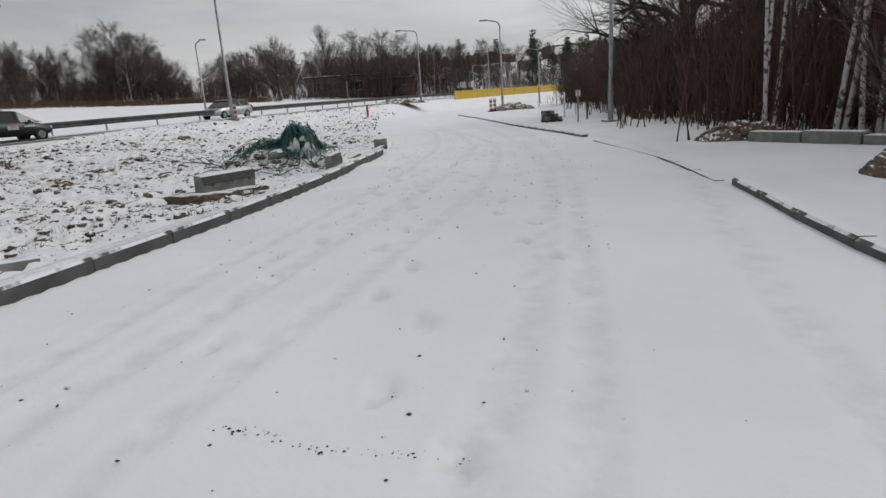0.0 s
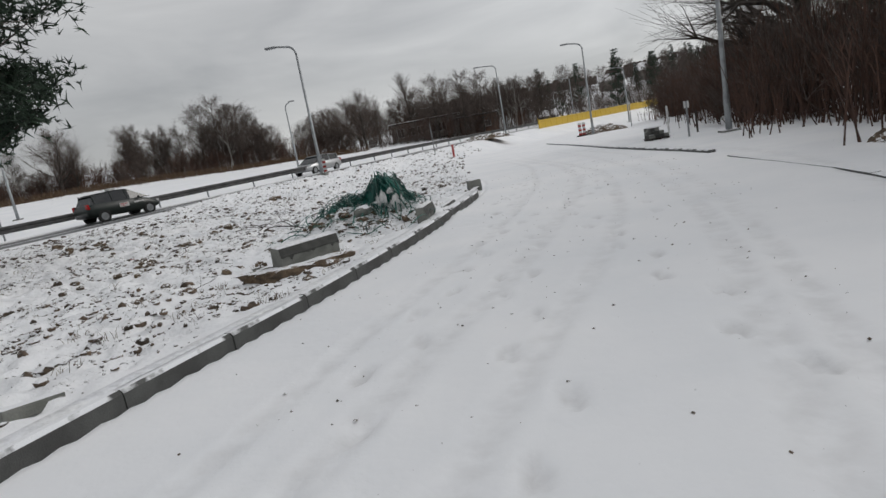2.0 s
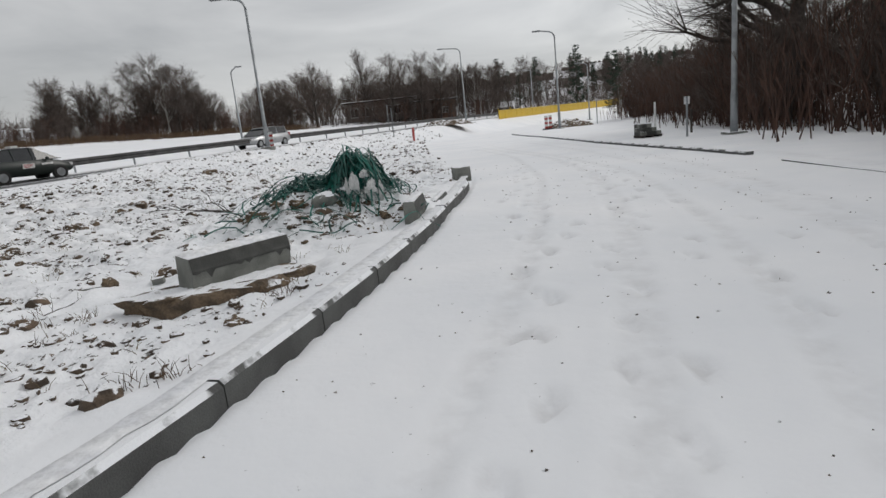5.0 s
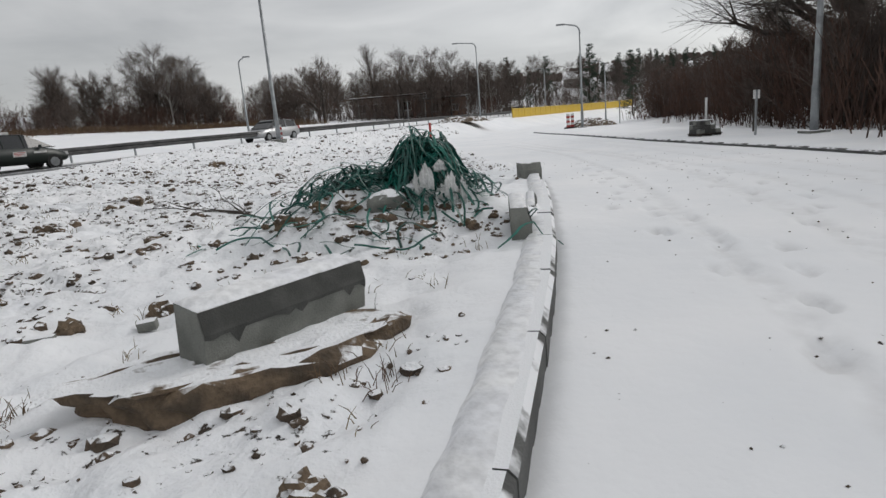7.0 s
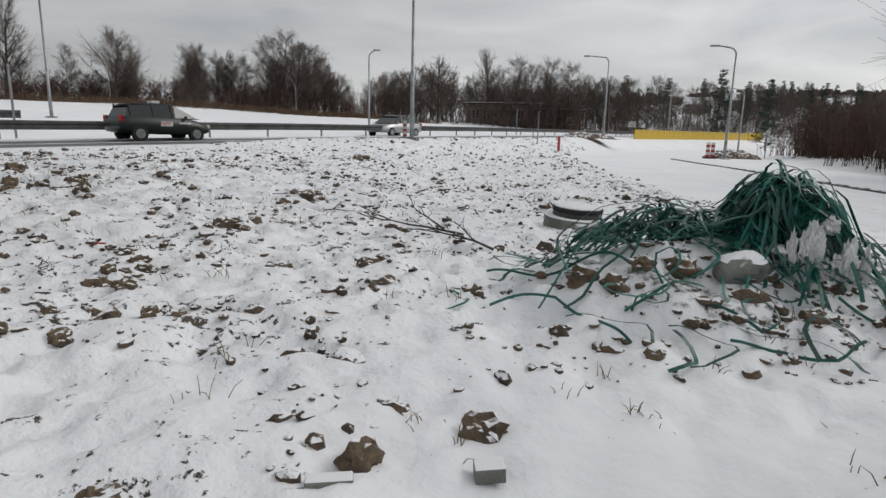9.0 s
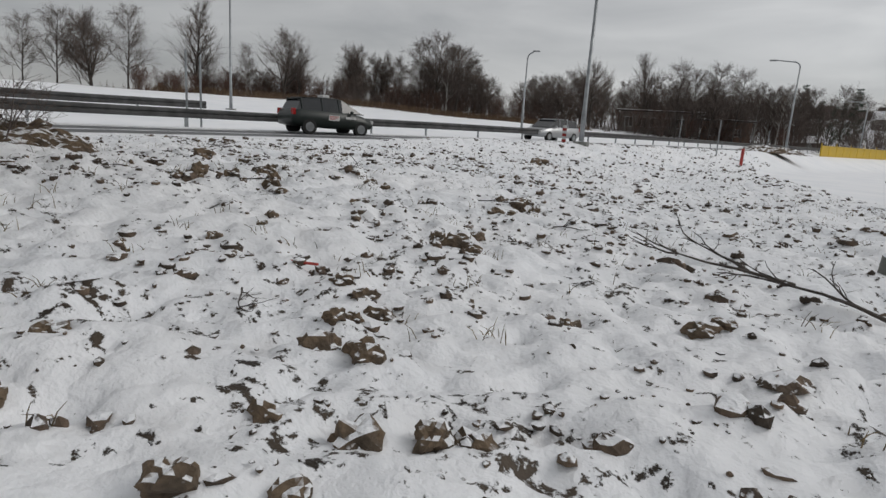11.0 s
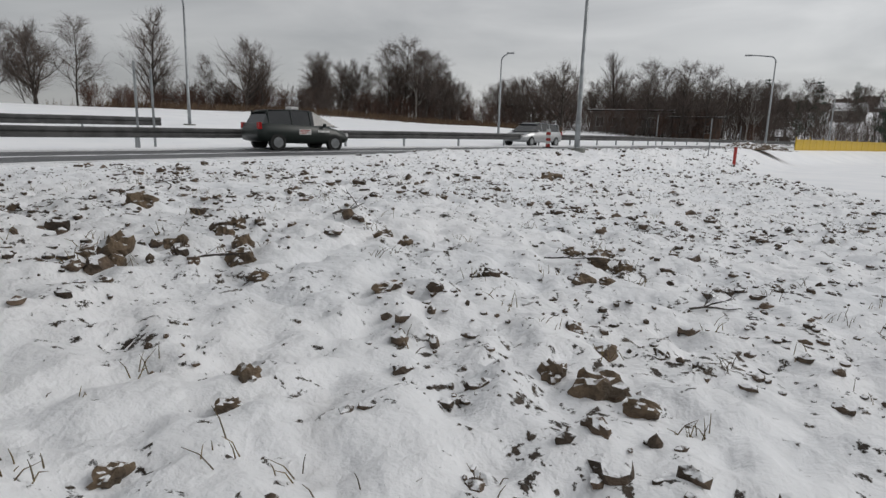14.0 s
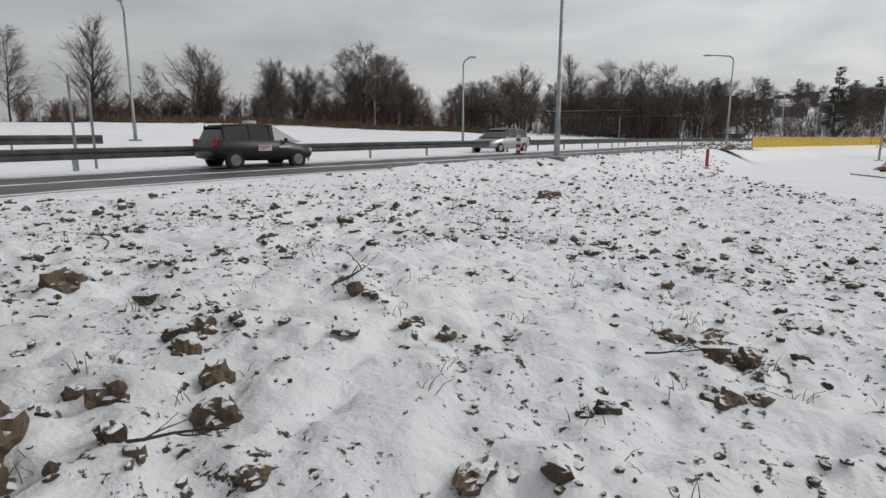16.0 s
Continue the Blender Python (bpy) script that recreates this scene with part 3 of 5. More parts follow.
# ---- blocks, heap and clutter on the verge ----
def kerb_block(x, y, z, turn, length=1.0, depth=0.2, height=0.3, tilt=0.0, label="", cap=True):
    ob = tagged(new("kerb_block"), label, "concrete block", "loose concrete blocks")
    ob.matrix_basis = pose(x, y, z, tilt, 0, turn)
    bm = bmesh.new()
    prof = [(0, 0), (0, height * 0.62), (0.01, height * 0.68), (0.036, height - 0.012), (0.046, height), (depth, height), (depth, 0)]
    rings = []
    for k in range(9):
        u = length * k / 8
        rings.append([bm.verts.new((u, b + noise.noise((u * 9, b * 20, h * 20)) * 0.004, h + noise.noise((u * 7, h * 9, 3)) * 0.004)) for b, h in prof])
    for r0, r1 in zip(rings[:-1], rings[1:]):
        for k in range(len(prof)):
            k2 = (k + 1) % len(prof)
            bm.faces.new((r0[k], r1[k], r1[k2], r0[k2]))
    bm.faces.new(rings[0]); bm.faces.new(rings[-1][::-1])
    bmesh.ops.recalc_face_normals(bm, faces=bm.faces)
    part("body", bm, M_CONC, ob)
    # the wet upper band of the face
    if cap:
        bm = bmesh.new()
        lo = [height * (0.56 - 0.06 * abs(noise.noise((u * 1.7, 5.1, 0))) - 0.5 * max(0, noise.noise((u * 3.13, 2.2, 0)) - 0.15)) for u in range(25)]
        a = [bm.verts.new((length * k / 24, -0.006, lo[k])) for k in range(25)]
        b = [bm.verts.new((length * k / 24, -0.006, height * 0.62)) for k in range(25)]
        c = [bm.verts.new((length * k / 24, 0.001, height * 0.685)) for k in range(25)]
        d = [bm.verts.new((length * k / 24, 0.030, height - 0.002)) for k in range(25)]
        for k in range(24):
            for p, q in ((a, b), (b, c), (c, d)):
                bm.faces.new((p[k], p[k + 1], q[k + 1], q[k]))
        part("wet_band", bm, M_CONC_WET, ob, "dark wet upper face")
        bm = bmesh.new()
        g = bmesh.ops.create_grid(bm, x_segments=24, y_segments=6, size=0.5)["verts"]
        for v in g:
            u, w = v.co.x + 0.5, v.co.y + 0.5
            rim = min(1, min(u, 1 - u) * 14, min(w, 1 - w) * 4)
            v.co = Vector((u * length, 0.03 + w * (depth - 0.03), height + 0.002 + 0.022 * rim ** 0.5 + 0.003 * noise.noise((u * 8, w * 3, 1))))
        part("snow_cap", bm, M_SNOW, ob, "layer of snow", True)
    return ob


block = kerb_block(-2.4, 9.06, 0.075, 55, 0.95, depth=0.22, height=0.26, label="grey concrete kerb block lying on a muddy slab", tilt=7)
kerb_block(-0.78, 11.2, 0.03, 87, 0.82, 0.16, 0.31, label="grey concrete kerb block set on the kerb line")
kerb_block(-0.6, 12.3, 0.02, 84, 1.0, 0.12, 0.16, label="low grey kerb block set on the kerb line")
kerb_block(-0.4, 15.8, 0.03, 15, 0.3, 0.3, 0.27, label="short grey concrete block beside the kerb", cap=False)


def lump(name, x, y, z, sx, sy, sz, seed, material, turn=0.0, sub=2, rough=0.35, label="", category="", group="", parent=None):
    bm = bmesh.new()
    bmesh.ops.create_icosphere(bm, subdivisions=sub, radius=1)
    for v in bm.verts:
        k = 1 + rough * noise.noise(v.co * 1.4 + Vector((seed * 3.7, seed, 0))) + rough * 0.5 * noise.noise(v.co * 3.6 + Vector((seed, 0, seed * 2.1)))
        v.co = Vector((v.co.x * sx * k, v.co.y * sy * k, v.co.z * sz * k))
    ob = part(name, bm, material, parent, label)
    ob.matrix_basis = pose(x, y, z, 0, 0, turn)
    if category:
        tagged(ob, label, category, group)
    return ob


slab = bmesh.new()
bmesh.ops.create_icosphere(slab, subdivisions=4, radius=1)
for v in slab.verts:
    k = 1 + 0.28 * noise.noise(v.co * 1.7 + Vector((3, 1, 0))) + 0.12 * noise.noise(v.co * 5)
    v.co = Vector((v.co.x * 0.78 * k, v.co.y * 0.27 * k, max(-0.14, min(0.06, v.co.z * 0.26 * k) + 0.025 * noise.noise(v.co * 6))))
slab_ob = part("mud_slab", slab, M_CLAY, None)
slab_ob.matrix_basis = pose(-2.27, 9.24, 0.035, 0, 1, 33)
tagged(slab_ob, "frozen brown mud slab under the concrete block", "mud")

# stones and clods that can be told apart
STONES = [(-6.47, 12.13, 0.07), (-6.31, 12.1, 0.09), (-6.11, 11.91, 0.085), (-6.14, 11.75, 0.06), (-6.07, 11.4, 0.1), (-5.9, 11.45, 0.11), (-5.82, 11.38, 0.08), (-6.48, 13.68, 0.14), (-6.68, 13.75, 0.08), (-6.3, 13.6, 0.08), (-6.83, 16.2, 0.16), (-6.6, 16.25, 0.12), (-7.05, 16.3, 0.1), (-4.66, 12.75, 0.11), (-4.55, 12.85, 0.07), (-5.3, 12.5, 0.09), (-5.45, 12.6, 0.07),
          (-9.34, 13.76, 0.15), (-9.19, 13.59, 0.12), (-9.45, 13.62, 0.08), (-9.1, 14.55, 0.13), (-8.9, 14.3, 0.12), (-9.45, 14.75, 0.11), (-9.32, 14.18, 0.1), (-9.55, 15.0, 0.09), (-6.83, 15.5, 0.14), (-6.65, 15.55, 0.08), (-6.77, 16.5, 0.09), (-8.49, 13.98, 0.07), (-7.81, 14.3, 0.1), (-8.6, 15.75, 0.1), (-8.35, 15.7, 0.09), (-11.08, 15.4, 0.18), (-6.66, 14.39, 0.06), (-7.62, 12.86, 0.075), (-7.55, 12.7, 0.06), (-7.6, 12.3, 0.06),
          (-5.55, 10.9, 0.11), (-5.37, 11.03, 0.1), (-5.25, 11.1, 0.09), (-5.53, 10.58, 0.085), (-5.76, 10.42, 0.08), (-6.54, 10.42, 0.09), (-6.81, 10.79, 0.1), (-6.1, 10.0, 0.07), (-6.14, 11.6, 0.07), (-3.76, 10.1, 0.1), (-3.36, 10.45, 0.12), (-4.45, 9.62, 0.08), (-5.84, 10.84, 0.07), (-8.95, 24.2, 0.2), (-1.66, 11.75, 0.13), (-2.35, 12.0, 0.16), (-2.75, 11.85, 0.12), (-2.95, 11.95, 0.14), (-2.6, 11.9, 0.1), (-1.25, 11.8, 0.1), (-1.75, 8.22, 0.1)]
rnd = random.Random(2)
for k, (x, y, r) in enumerate(STONES):
    z = land_at(x, y) + float(relief(np.array([x]), np.array([y]))[0][0])
    lump("stone", x, y, z + r * 0.05, r * rnd.uniform(0.7, 0.9), r * rnd.uniform(0.55, 0.8), r * rnd.uniform(0.5, 0.7), k + 1, M_CLAY, rnd.uniform(0, 180), 3, 0.55, "brown lump of frozen clay half sunk in snow", "clod", "larger clods on the verge")
lump("boulder", -2.0, 12.0, 0.36, 0.19, 0.11, 0.11, 51, M_CONC, 20, 3, 0.15, "smooth grey boulder among the straps", "boulder")
cob = tagged(part("paving_stone", boxed(-0.055, 0.055, -0.04, 0.04, 0, 0.06, bevel=0.006), M_CONC, None), "small grey concrete paving stone on the snow", "paving stone")
cob.matrix_basis = pose(-3.29, 10.15, land_at(-3.29, 10.15) - 0.01, 3, -4, 15)
brick_bit = tagged(part("paving_stone", boxed(-0.08, 0.08, -0.03, 0.03, 0, 0.05, bevel=0.008), M_CONC, None), "broken grey paving stone lying in snow", "paving stone")
brick_bit.matrix_basis = pose(-3.8, 9.9, land_at(-3.8, 9.9) - 0.01, 0, 0, 20)
log = new("wood_stump")
V, Fc = [], []
tube(V, Fc, [Vector((0, 0, 0)), Vector((0.3, 0, 0.02)), Vector((0.75, 0.05, 0.0))], [0.11, 0.12, 0.07], 10, True)
piece("log", mesh_of("log", V, Fc, M_CLAY, True), log)
V, Fc = [], []
tube(V, Fc, [Vector((-0.012, 0, 0)), Vector((0.0, 0, 0))], [0.105, 0.105], 12, True)
piece("cut_face", mesh_of("cut_face", V, Fc, mat("cut_wood", (0.32, 0.17, 0.11), 0.9)), log, None, "reddish sawn end")
log.matrix_basis = pose(-9.1, 24.3, land_at(-9.1, 24.3) + 0.07, 0, 0, 10) @ Matrix.Scale(0.6, 4)
tagged(log, "sawn tree log with a reddish cut end", "log")

# clods and crumbs that nobody could count
def clod_field(name, count, area, size, sub, seed, cluster, material=M_SOIL, label=""):
    rs = np.random.RandomState(seed)
    bm = bmesh.new(); bmesh.ops.create_icosphere(bm, subdivisions=sub, radius=1)
    bv = np.array([v.co for v in bm.verts]); bf = np.array([[v.index for v in f.verts] for f in bm.faces]); bm.free()
    x = rs.uniform(area[0], area[1], count * 9); y = rs.uniform(area[2], area[3], count * 9)
    s, _ = along_edge(x, y)
    w = smooth_noise(x * 1.1, y * 1.1, 31) * 0.55 + smooth_noise(x * 4.2, y * 4.2, 2) * 0.45
    ok = (kerb_x(y) - x > 0.35) & (s < -0.6) & (w > cluster) & (((x + 2.6) / 1.3) ** 2 + ((y - 9.9) / 1.1) ** 2 > 1)
    x, y = x[ok][:count], y[ok][:count]
    z = land(x, y) + relief(x, y)[0]
    n = len(x)
    r = size[0] + (size[1] - size[0]) * rs.rand(n) ** 3.0
    sc = np.stack([r * rs.uniform(0.7, 1.5, n), r * rs.uniform(0.6, 1.1, n), r * rs.uniform(0.45, 0.9, n)], -1)
    ang = rs.uniform(0, 6.28, n)
    v = bv[None] * (1 + 0.45 * (rs.rand(n, len(bv), 1) - 0.5)) * sc[:, None]
    c, q = np.cos(ang)[:, None], np.sin(ang)[:, None]
    vx, vy = v[..., 0] * c - v[..., 1] * q, v[..., 0] * q + v[..., 1] * c
    v = np.stack([vx + x[:, None], vy + y[:, None], v[..., 2] + (z + r * 0.05)[:, None]], -1).reshape(-1, 3)
    f = (bf[None] + (np.arange(n) * len(bv))[:, None, None]).reshape(-1, 3)
    return tagged(new(name, mesh_of(name, v.tolist(), f.tolist(), material)), label, "soil", kind="stuff")


clod_field("clods", 2800, (-14, 0.2, 3, 20), (0.012, 0.05), 1, 5, 0.53, label="dark frozen clods poking out of the snow")
clod_field("clods", 300, (-14, 0.2, 3, 20), (0.045, 0.10), 2, 15, 0.56, label="larger dark frozen clods in the snow")
clod_field("clods", 6500, (-15, 0.2, 1.5, 24), (0.008, 0.034), 0, 6, 0.46, label="dark soil crumbs scattered over the snow")
clod_field("clods", 2600, (-20, 1, 18, 52), (0.02, 0.09), 0, 7, 0.46, label="dark frozen clods farther across the verge")


clod_field("clods", 190, (-3.7, -0.5, 11.2, 12.3), (0.015, 0.06), 2, 16, 0.2, M_CLAY, label="brown clay clods round the strap heap")
clod_field("clods", 1500, (-9, -2.4, 2.0, 9.0), (0.015, 0.07), 1, 17, 0.35, label="dark clods and rubble beside the kerb")

# grit on the new road
def grit(count, spots, size, seed, label):
    rs = random.Random(seed)
    V, Fc = [], []
    for _ in range(count):
        x, y = spots(rs)
        z = land_at(x, y) + float(relief(np.array([x]), np.array([y]))[0][0])
        r = rs.uniform(*size)
        k = len(V)
        for a, b, c in ((1, 0, 0), (-1, 0, 0), (0, 1, 0), (0, -1, 0), (0, 0, 1), (0, 0, -1)):
            V.append((x + a * r * rs.uniform(0.6, 1.4), y + b * r * rs.uniform(0.6, 1.4), z + 0.002 + c * r * rs.uniform(0.4, 0.8)))
        Fc += [tuple(k + q for q in f) for f in ((0, 2, 4), (2, 1, 4), (1, 3, 4), (3, 0, 4), (2, 0, 5), (1, 2, 5), (3, 1, 5), (0, 3, 5))]
    return tagged(new("grit", mesh_of("grit", V, Fc, M_SOIL)), label, "grit", kind="stuff")


grit(420, lambda r: (lambda y: (float(kerb_x(np.array([y]))[0]) + r.uniform(0.15, 4.5), y))(r.uniform(1.5, 20)), (0.005, 0.014), 3, "scattered dark grit on the snowy road")
grit(70, lambda r: (lambda u: (0.06 + 1.05 * u + r.gauss(0, 0.02), 2.5 - 0.33 * u + 0.03 * math.sin(u * 9) + r.gauss(0, 0.018)))(r.random()), (0.003, 0.008), 4, "line of dark grit along a crack in the snow")


def grass_field(name, count, area, seed, label, tall=(0.03, 0.11), blades=8, material=M_GRASS, spread_=0.05):
    rs = random.Random(seed)
    V, Fc = [], []
    tries = 0
    while count and tries < 20000:
        tries += 1
        x, y = rs.uniform(area[0], area[1]), rs.uniform(area[2], area[3])
        if float(kerb_x(np.array([y]))[0]) - x < 0.4:
            continue
        count -= 1
        z = land_at(x, y) + float(relief(np.array([x]), np.array([y]))[0][0])
        for _ in range(rs.randint(3, blades)):
            a, lean, h = rs.uniform(0, 6.28), rs.uniform(0.1, 0.9), rs.uniform(*tall)
            b = Vector((x + rs.gauss(0, spread_), y + rs.gauss(0, spread_), z - 0.01))
            d = Vector((math.cos(a) * lean, math.sin(a) * lean, 1)).normalized() * h
            tube(V, Fc, [b, b + d * 0.6, b + d + Vector((d.x, d.y, -0.3 * h * lean)) * 0.4], [0.0028, 0.002, 0.0008], 3)
    return tagged(new(name, mesh_of(name, V, Fc, material)), label, "grass", kind="stuff")


grass_field("grass_tufts", 520, (-14, 0, 4, 24), 3, "thin dry grass blades standing in the snow")
grass_field("grass_tufts", 16, (-4, -1.0, 6.5, 9.2), 4, "grey-green grass tufts by the kerb", (0.05, 0.12), 30, M_HEATH, 0.06)


def twig(name, x, y, turn, size, seed, label, material=M_BARK):
    rs = random.Random(seed)
    V, Fc = [], []
    def grow(p, d, L, r, lv):
        pts, q = [p], p
        for _ in range(4):
            d = (d + Vector((rs.gauss(0, 0.2), rs.gauss(0, 0.2), rs.gauss(0, 0.1)))).normalized()
            q = q + d * L / 4; pts.append(q)
        tube(V, Fc, pts, [r, r * 0.85, r * 0.7, r * 0.55, r * 0.35], 5)
        if lv:
            for k in range(rs.randint(2, 4)):
                grow(pts[rs.randint(1, 4)], (d + Vector((rs.gauss(0, 0.7), rs.gauss(0, 0.7), rs.uniform(-0.1, 0.5)))).normalized(), L * rs.uniform(0.35, 0.6), r * 0.55, lv - 1)
    grow(Vector((0, 0, 0)), Vector((1, 0, 0.12)), size, size * 0.02, 2)
    ob = tagged(new(name, mesh_of(name, V, Fc, material)), label, "twig", "fallen twigs on the verge")
    ob.matrix_basis = pose(x, y, land_at(x, y) + 0.02, 0, 0, turn)
    return ob


for k, (x, y, tn, sz) in enumerate([(-6.68, 11.6, -60, 0.3), (-9.0, 13.9, 20, 0.4), (-4.38, 14.5, 150, 0.7), (-7.2, 15.9, 30, 0.35), (-9.4, 16.2, 80, 0.5), (-4.1, 14.2, 165, 0.8), (-3.7, 13.5, 160, 0.7), (-6.1, 15.2, 40, 0.4), (-3.6, 9.0, 10, 0.25), (-11.9, 16.5, 120, 0.5), (-1.9, 9.6, 40, 0.25)]):
    twig("twig", x, y, tn, sz, k + 3, "thin dark bare twig lying on snow")
strip_red = tagged(part("red_scrap", boxed(-0.09, 0.09, -0.012, 0.012, 0, 0.012, bevel=0.004), M_RED, None), "small red plastic scrap on the snow", "scrap")
strip_red.matrix_basis = pose(-6.76, 12.16, land_at(-6.76, 12.16) + 0.02, 0, 0, 10)


# ---- the heap of straps ----
def heap_z(x, y):
    a = 0.62 * math.exp(-(abs(x + 1.66) / 0.40) ** 3.4 - (abs(y - 12.5) / 0.44) ** 3.4)
    b = 0.36 * math.exp(-(abs(x + 2.35) / 0.65) ** 2.6 - (abs(y - 12.7) / 0.42) ** 2.6)
    return max(land_at(x, y), 0.1 + max(a, b) * (1 + 0.18 * noise.noise((x * 3.5, y * 3.5, 4))) if max(a, b) > 0.05 else 0)


def strap_pile():
    rs = random.Random(17)
    V, Fc = [], []
    for k in range(640):
        lobe = rs.random()
        if lobe < 0.62:
            x, y = rs.gauss(-1.68, 0.17), rs.gauss(12.48, 0.18)
        elif lobe < 0.97:
            x, y = rs.gauss(-2.3, 0.38), rs.gauss(12.65, 0.22)
        else:
            x, y = rs.gauss(-2.2, 0.8), rs.gauss(11.9, 0.35)
        a, turn = rs.uniform(0, 6.28), rs.gauss(0, 0.42)
        lift = abs(rs.gauss(0.0, 0.06))
        loop = rs.random() < 0.42
        n = rs.randint(7, 11) if lobe < 0.62 else rs.randint(8, 15)
        pts = []
        for i in range(n):
            u = i / (n - 1)
            z = heap_z(x, y) + 0.012 + lift + (0.13 * math.sin(math.pi * u) if loop else 0.025 * math.sin(9 * u + k))
            pts.append(Vector((x, y, z)))
            a += turn + rs.gauss(0, 0.22)
            st = rs.uniform(0.05, 0.08)
            x += math.cos(a) * st; y += math.sin(a) * st
        w = rs.uniform(0.007, 0.012)
        base = len(V)
        for i, p in enumerate(pts):
            d = (pts[min(i + 1, n - 1)] - pts[max(i - 1, 0)]).normalized()
            sd = d.cross(Vector((0.3 * math.sin(k), 0.3 * math.cos(k * 1.7), 1))).normalized()
            up = sd.cross(d).normalized() * 0.0012
            V.extend([p + sd * w + up, p - sd * w + up, p - sd * w - up, p + sd * w - up])
        for i in range(n - 1):
            for q in range(4):
                Fc.append((base + i * 4 + q, base + i * 4 + (q + 1) % 4, base + i * 4 + 4 + (q + 1) % 4, base + i * 4 + 4 + q))
    return tagged(new("strap_pile", mesh_of("strap_pile", V, Fc, M_STRAP)), "tangled heap of green plastic packing straps on a dirt mound", "strap heap", kind="stuff")


strap_pile()
bm = bmesh.new()
g = bmesh.ops.create_grid(bm, x_segments=60, y_segments=40, size=0.5)["verts"]
for v in g:
    x, y = -1.85 + v.co.x * 2.6, 12.55 + v.co.y * 1.5
    v.co = Vector((x, y, heap_z(x, y) * 0.97 - 0.09 + 0.05 * noise.noise((x * 5, y * 5, 1))))
tagged(part("snowy_heap", bm, M_SNOW, None, "", True), "snow-filled core of the strap heap", "snow heap")


def crumpled(name, x, y, z, sx, sy, sz, seed, turn, label, material=M_PLASTIC):
    bm = bmesh.new()
    bmesh.ops.create_icosphere(bm, subdivisions=4, radius=1)
    for v in bm.verts:
        q = v.co.copy()
        k = 0.8 + 0.5 * noise.noise(q * 1.8 + Vector((seed, 0, 0))) + 0.85 * abs(noise.noise(Vector((q.x * 5, q.y * 5, q.z * 1.3)) + Vector((0, seed, 0)))) + 0.2 * abs(noise.noise(Vector((q.x * 11, q.y * 11, q.z * 3)) + Vector((0, 0, seed))))
        v.co = Vector((q.x * sx * k, q.y * sy * k, q.z * sz * k))
    ob = part(name, bm, material, None)
    ob.matrix_basis = pose(x, y, z, 12 * math.sin(seed), 0, turn)
    return tagged(ob, label, "plastic sheet", "plastic sheets in the strap heap")


crumpled("plastic_sheet", -1.42, 12.06, 0.36, 0.075, 0.04, 0.17, 3, 20, "crumpled white plastic film hanging in the straps")
crumpled("plastic_sheet", -1.62, 12.06, 0.50, 0.05, 0.03, 0.14, 7, -10, "crumpled white plastic film knotted into the straps")
crumpled("plastic_sheet", -1.5, 12.14, 0.63, 0.06, 0.04, 0.05, 11, 40, "bunched white plastic film at the heap top")
crumpled("plastic_sheet", -1.72, 12.08, 0.42, 0.03, 0.025, 0.15, 13, 0, "thin white plastic film strip among straps")
crumpled("plastic_sheet", -2.75, 13.15, 0.36, 0.22, 0.10, 0.07, 17, 15, "pale plastic film half buried in snow")
crumpled("plastic_sheet", -1.3, 12.1, 0.34, 0.03, 0.025, 0.16, 19, 30, "thin white plastic film strip among straps")
crumpled("plastic_sheet", -1.53, 12.05, 0.3, 0.035, 0.025, 0.11, 23, -20, "thin white plastic film strip among straps")
# snow caught on the heap
for k, (x, y, r) in enumerate([(-2.05, 12.35, 0.24), (-1.75, 12.15, 0.15), (-2.6, 12.45, 0.2), (-1.95, 12.75, 0.2), (-2.9, 12.25, 0.16)]):
    lump("snow_patch", x, y, heap_z(x, y) - 0.0, r * 0.8, r * 0.45, 0.028, 60 + k, M_SNOW, 30 * k, 3, 0.3, "patch of snow caught on the strap heap", "snow", "snow on the heap")

# dark hoses beside the heap
for k, P in enumerate([[(-3.5, 11.7), (-3.1, 11.75), (-2.85, 11.55), (-2.7, 11.25)], [(-3.6, 12.3), (-3.2, 12.2), (-2.8, 12.0), (-2.3, 11.7), (-2.0, 11.5)], [(-2.2, 11.35), (-1.9, 11.45), (-1.7, 11.3), (-1.5, 11.5)], [(-1.5, 11.9), (-1.3, 11.8), (-1.15, 11.95), (-1.0, 11.9)]]):
    q = resample(P, 0.05)
    V, Fc = [], []
    tube(V, Fc, [Vector((a, b, land_at(a, b) + 0.03 + 0.05 * math.sin(i * 0.4 + k))) for i, (a, b) in enumerate(q)], [0.009] * len(q), 6, True)
    tagged(new("strap", mesh_of("strap", V, Fc, M_STRAP)), "loose dark green strap lying on dirty snow", "strap", "loose straps")

# manhole shaft
man = tagged(new("manhole_shaft"), "raised concrete manhole shaft with a snowy dark cover", "manhole")
man.matrix_basis = pose(-2.93, 15.6, land_at(-2.93, 15.6) - 0.13, 2, 3, 0)
for nm, r0, r1, z0, z1, mt, lb in (("ring", 0.40, 0.38, -0.1, 0.24, M_CONC, "pale concrete ring"), ("neck", 0.30, 0.29, 0.24, 0.30, M_CONC_WET, ""), ("cover", 0.31, 0.30, 0.30, 0.35, M_RUBBER, "black cast-iron cover"), ("snow_cap", 0.29, 0.24, 0.35, 0.372, M_SNOW, "layer of snow")):
    V, Fc = [], []
    tube(V, Fc, [Vector((0, 0, z0)), Vector((0, 0, z1 - 0.01)), Vector((0, 0, z1))], [r0, r0, r1], 32, True)
    piece(nm, mesh_of(nm, V, Fc, mt), man, None, lb)


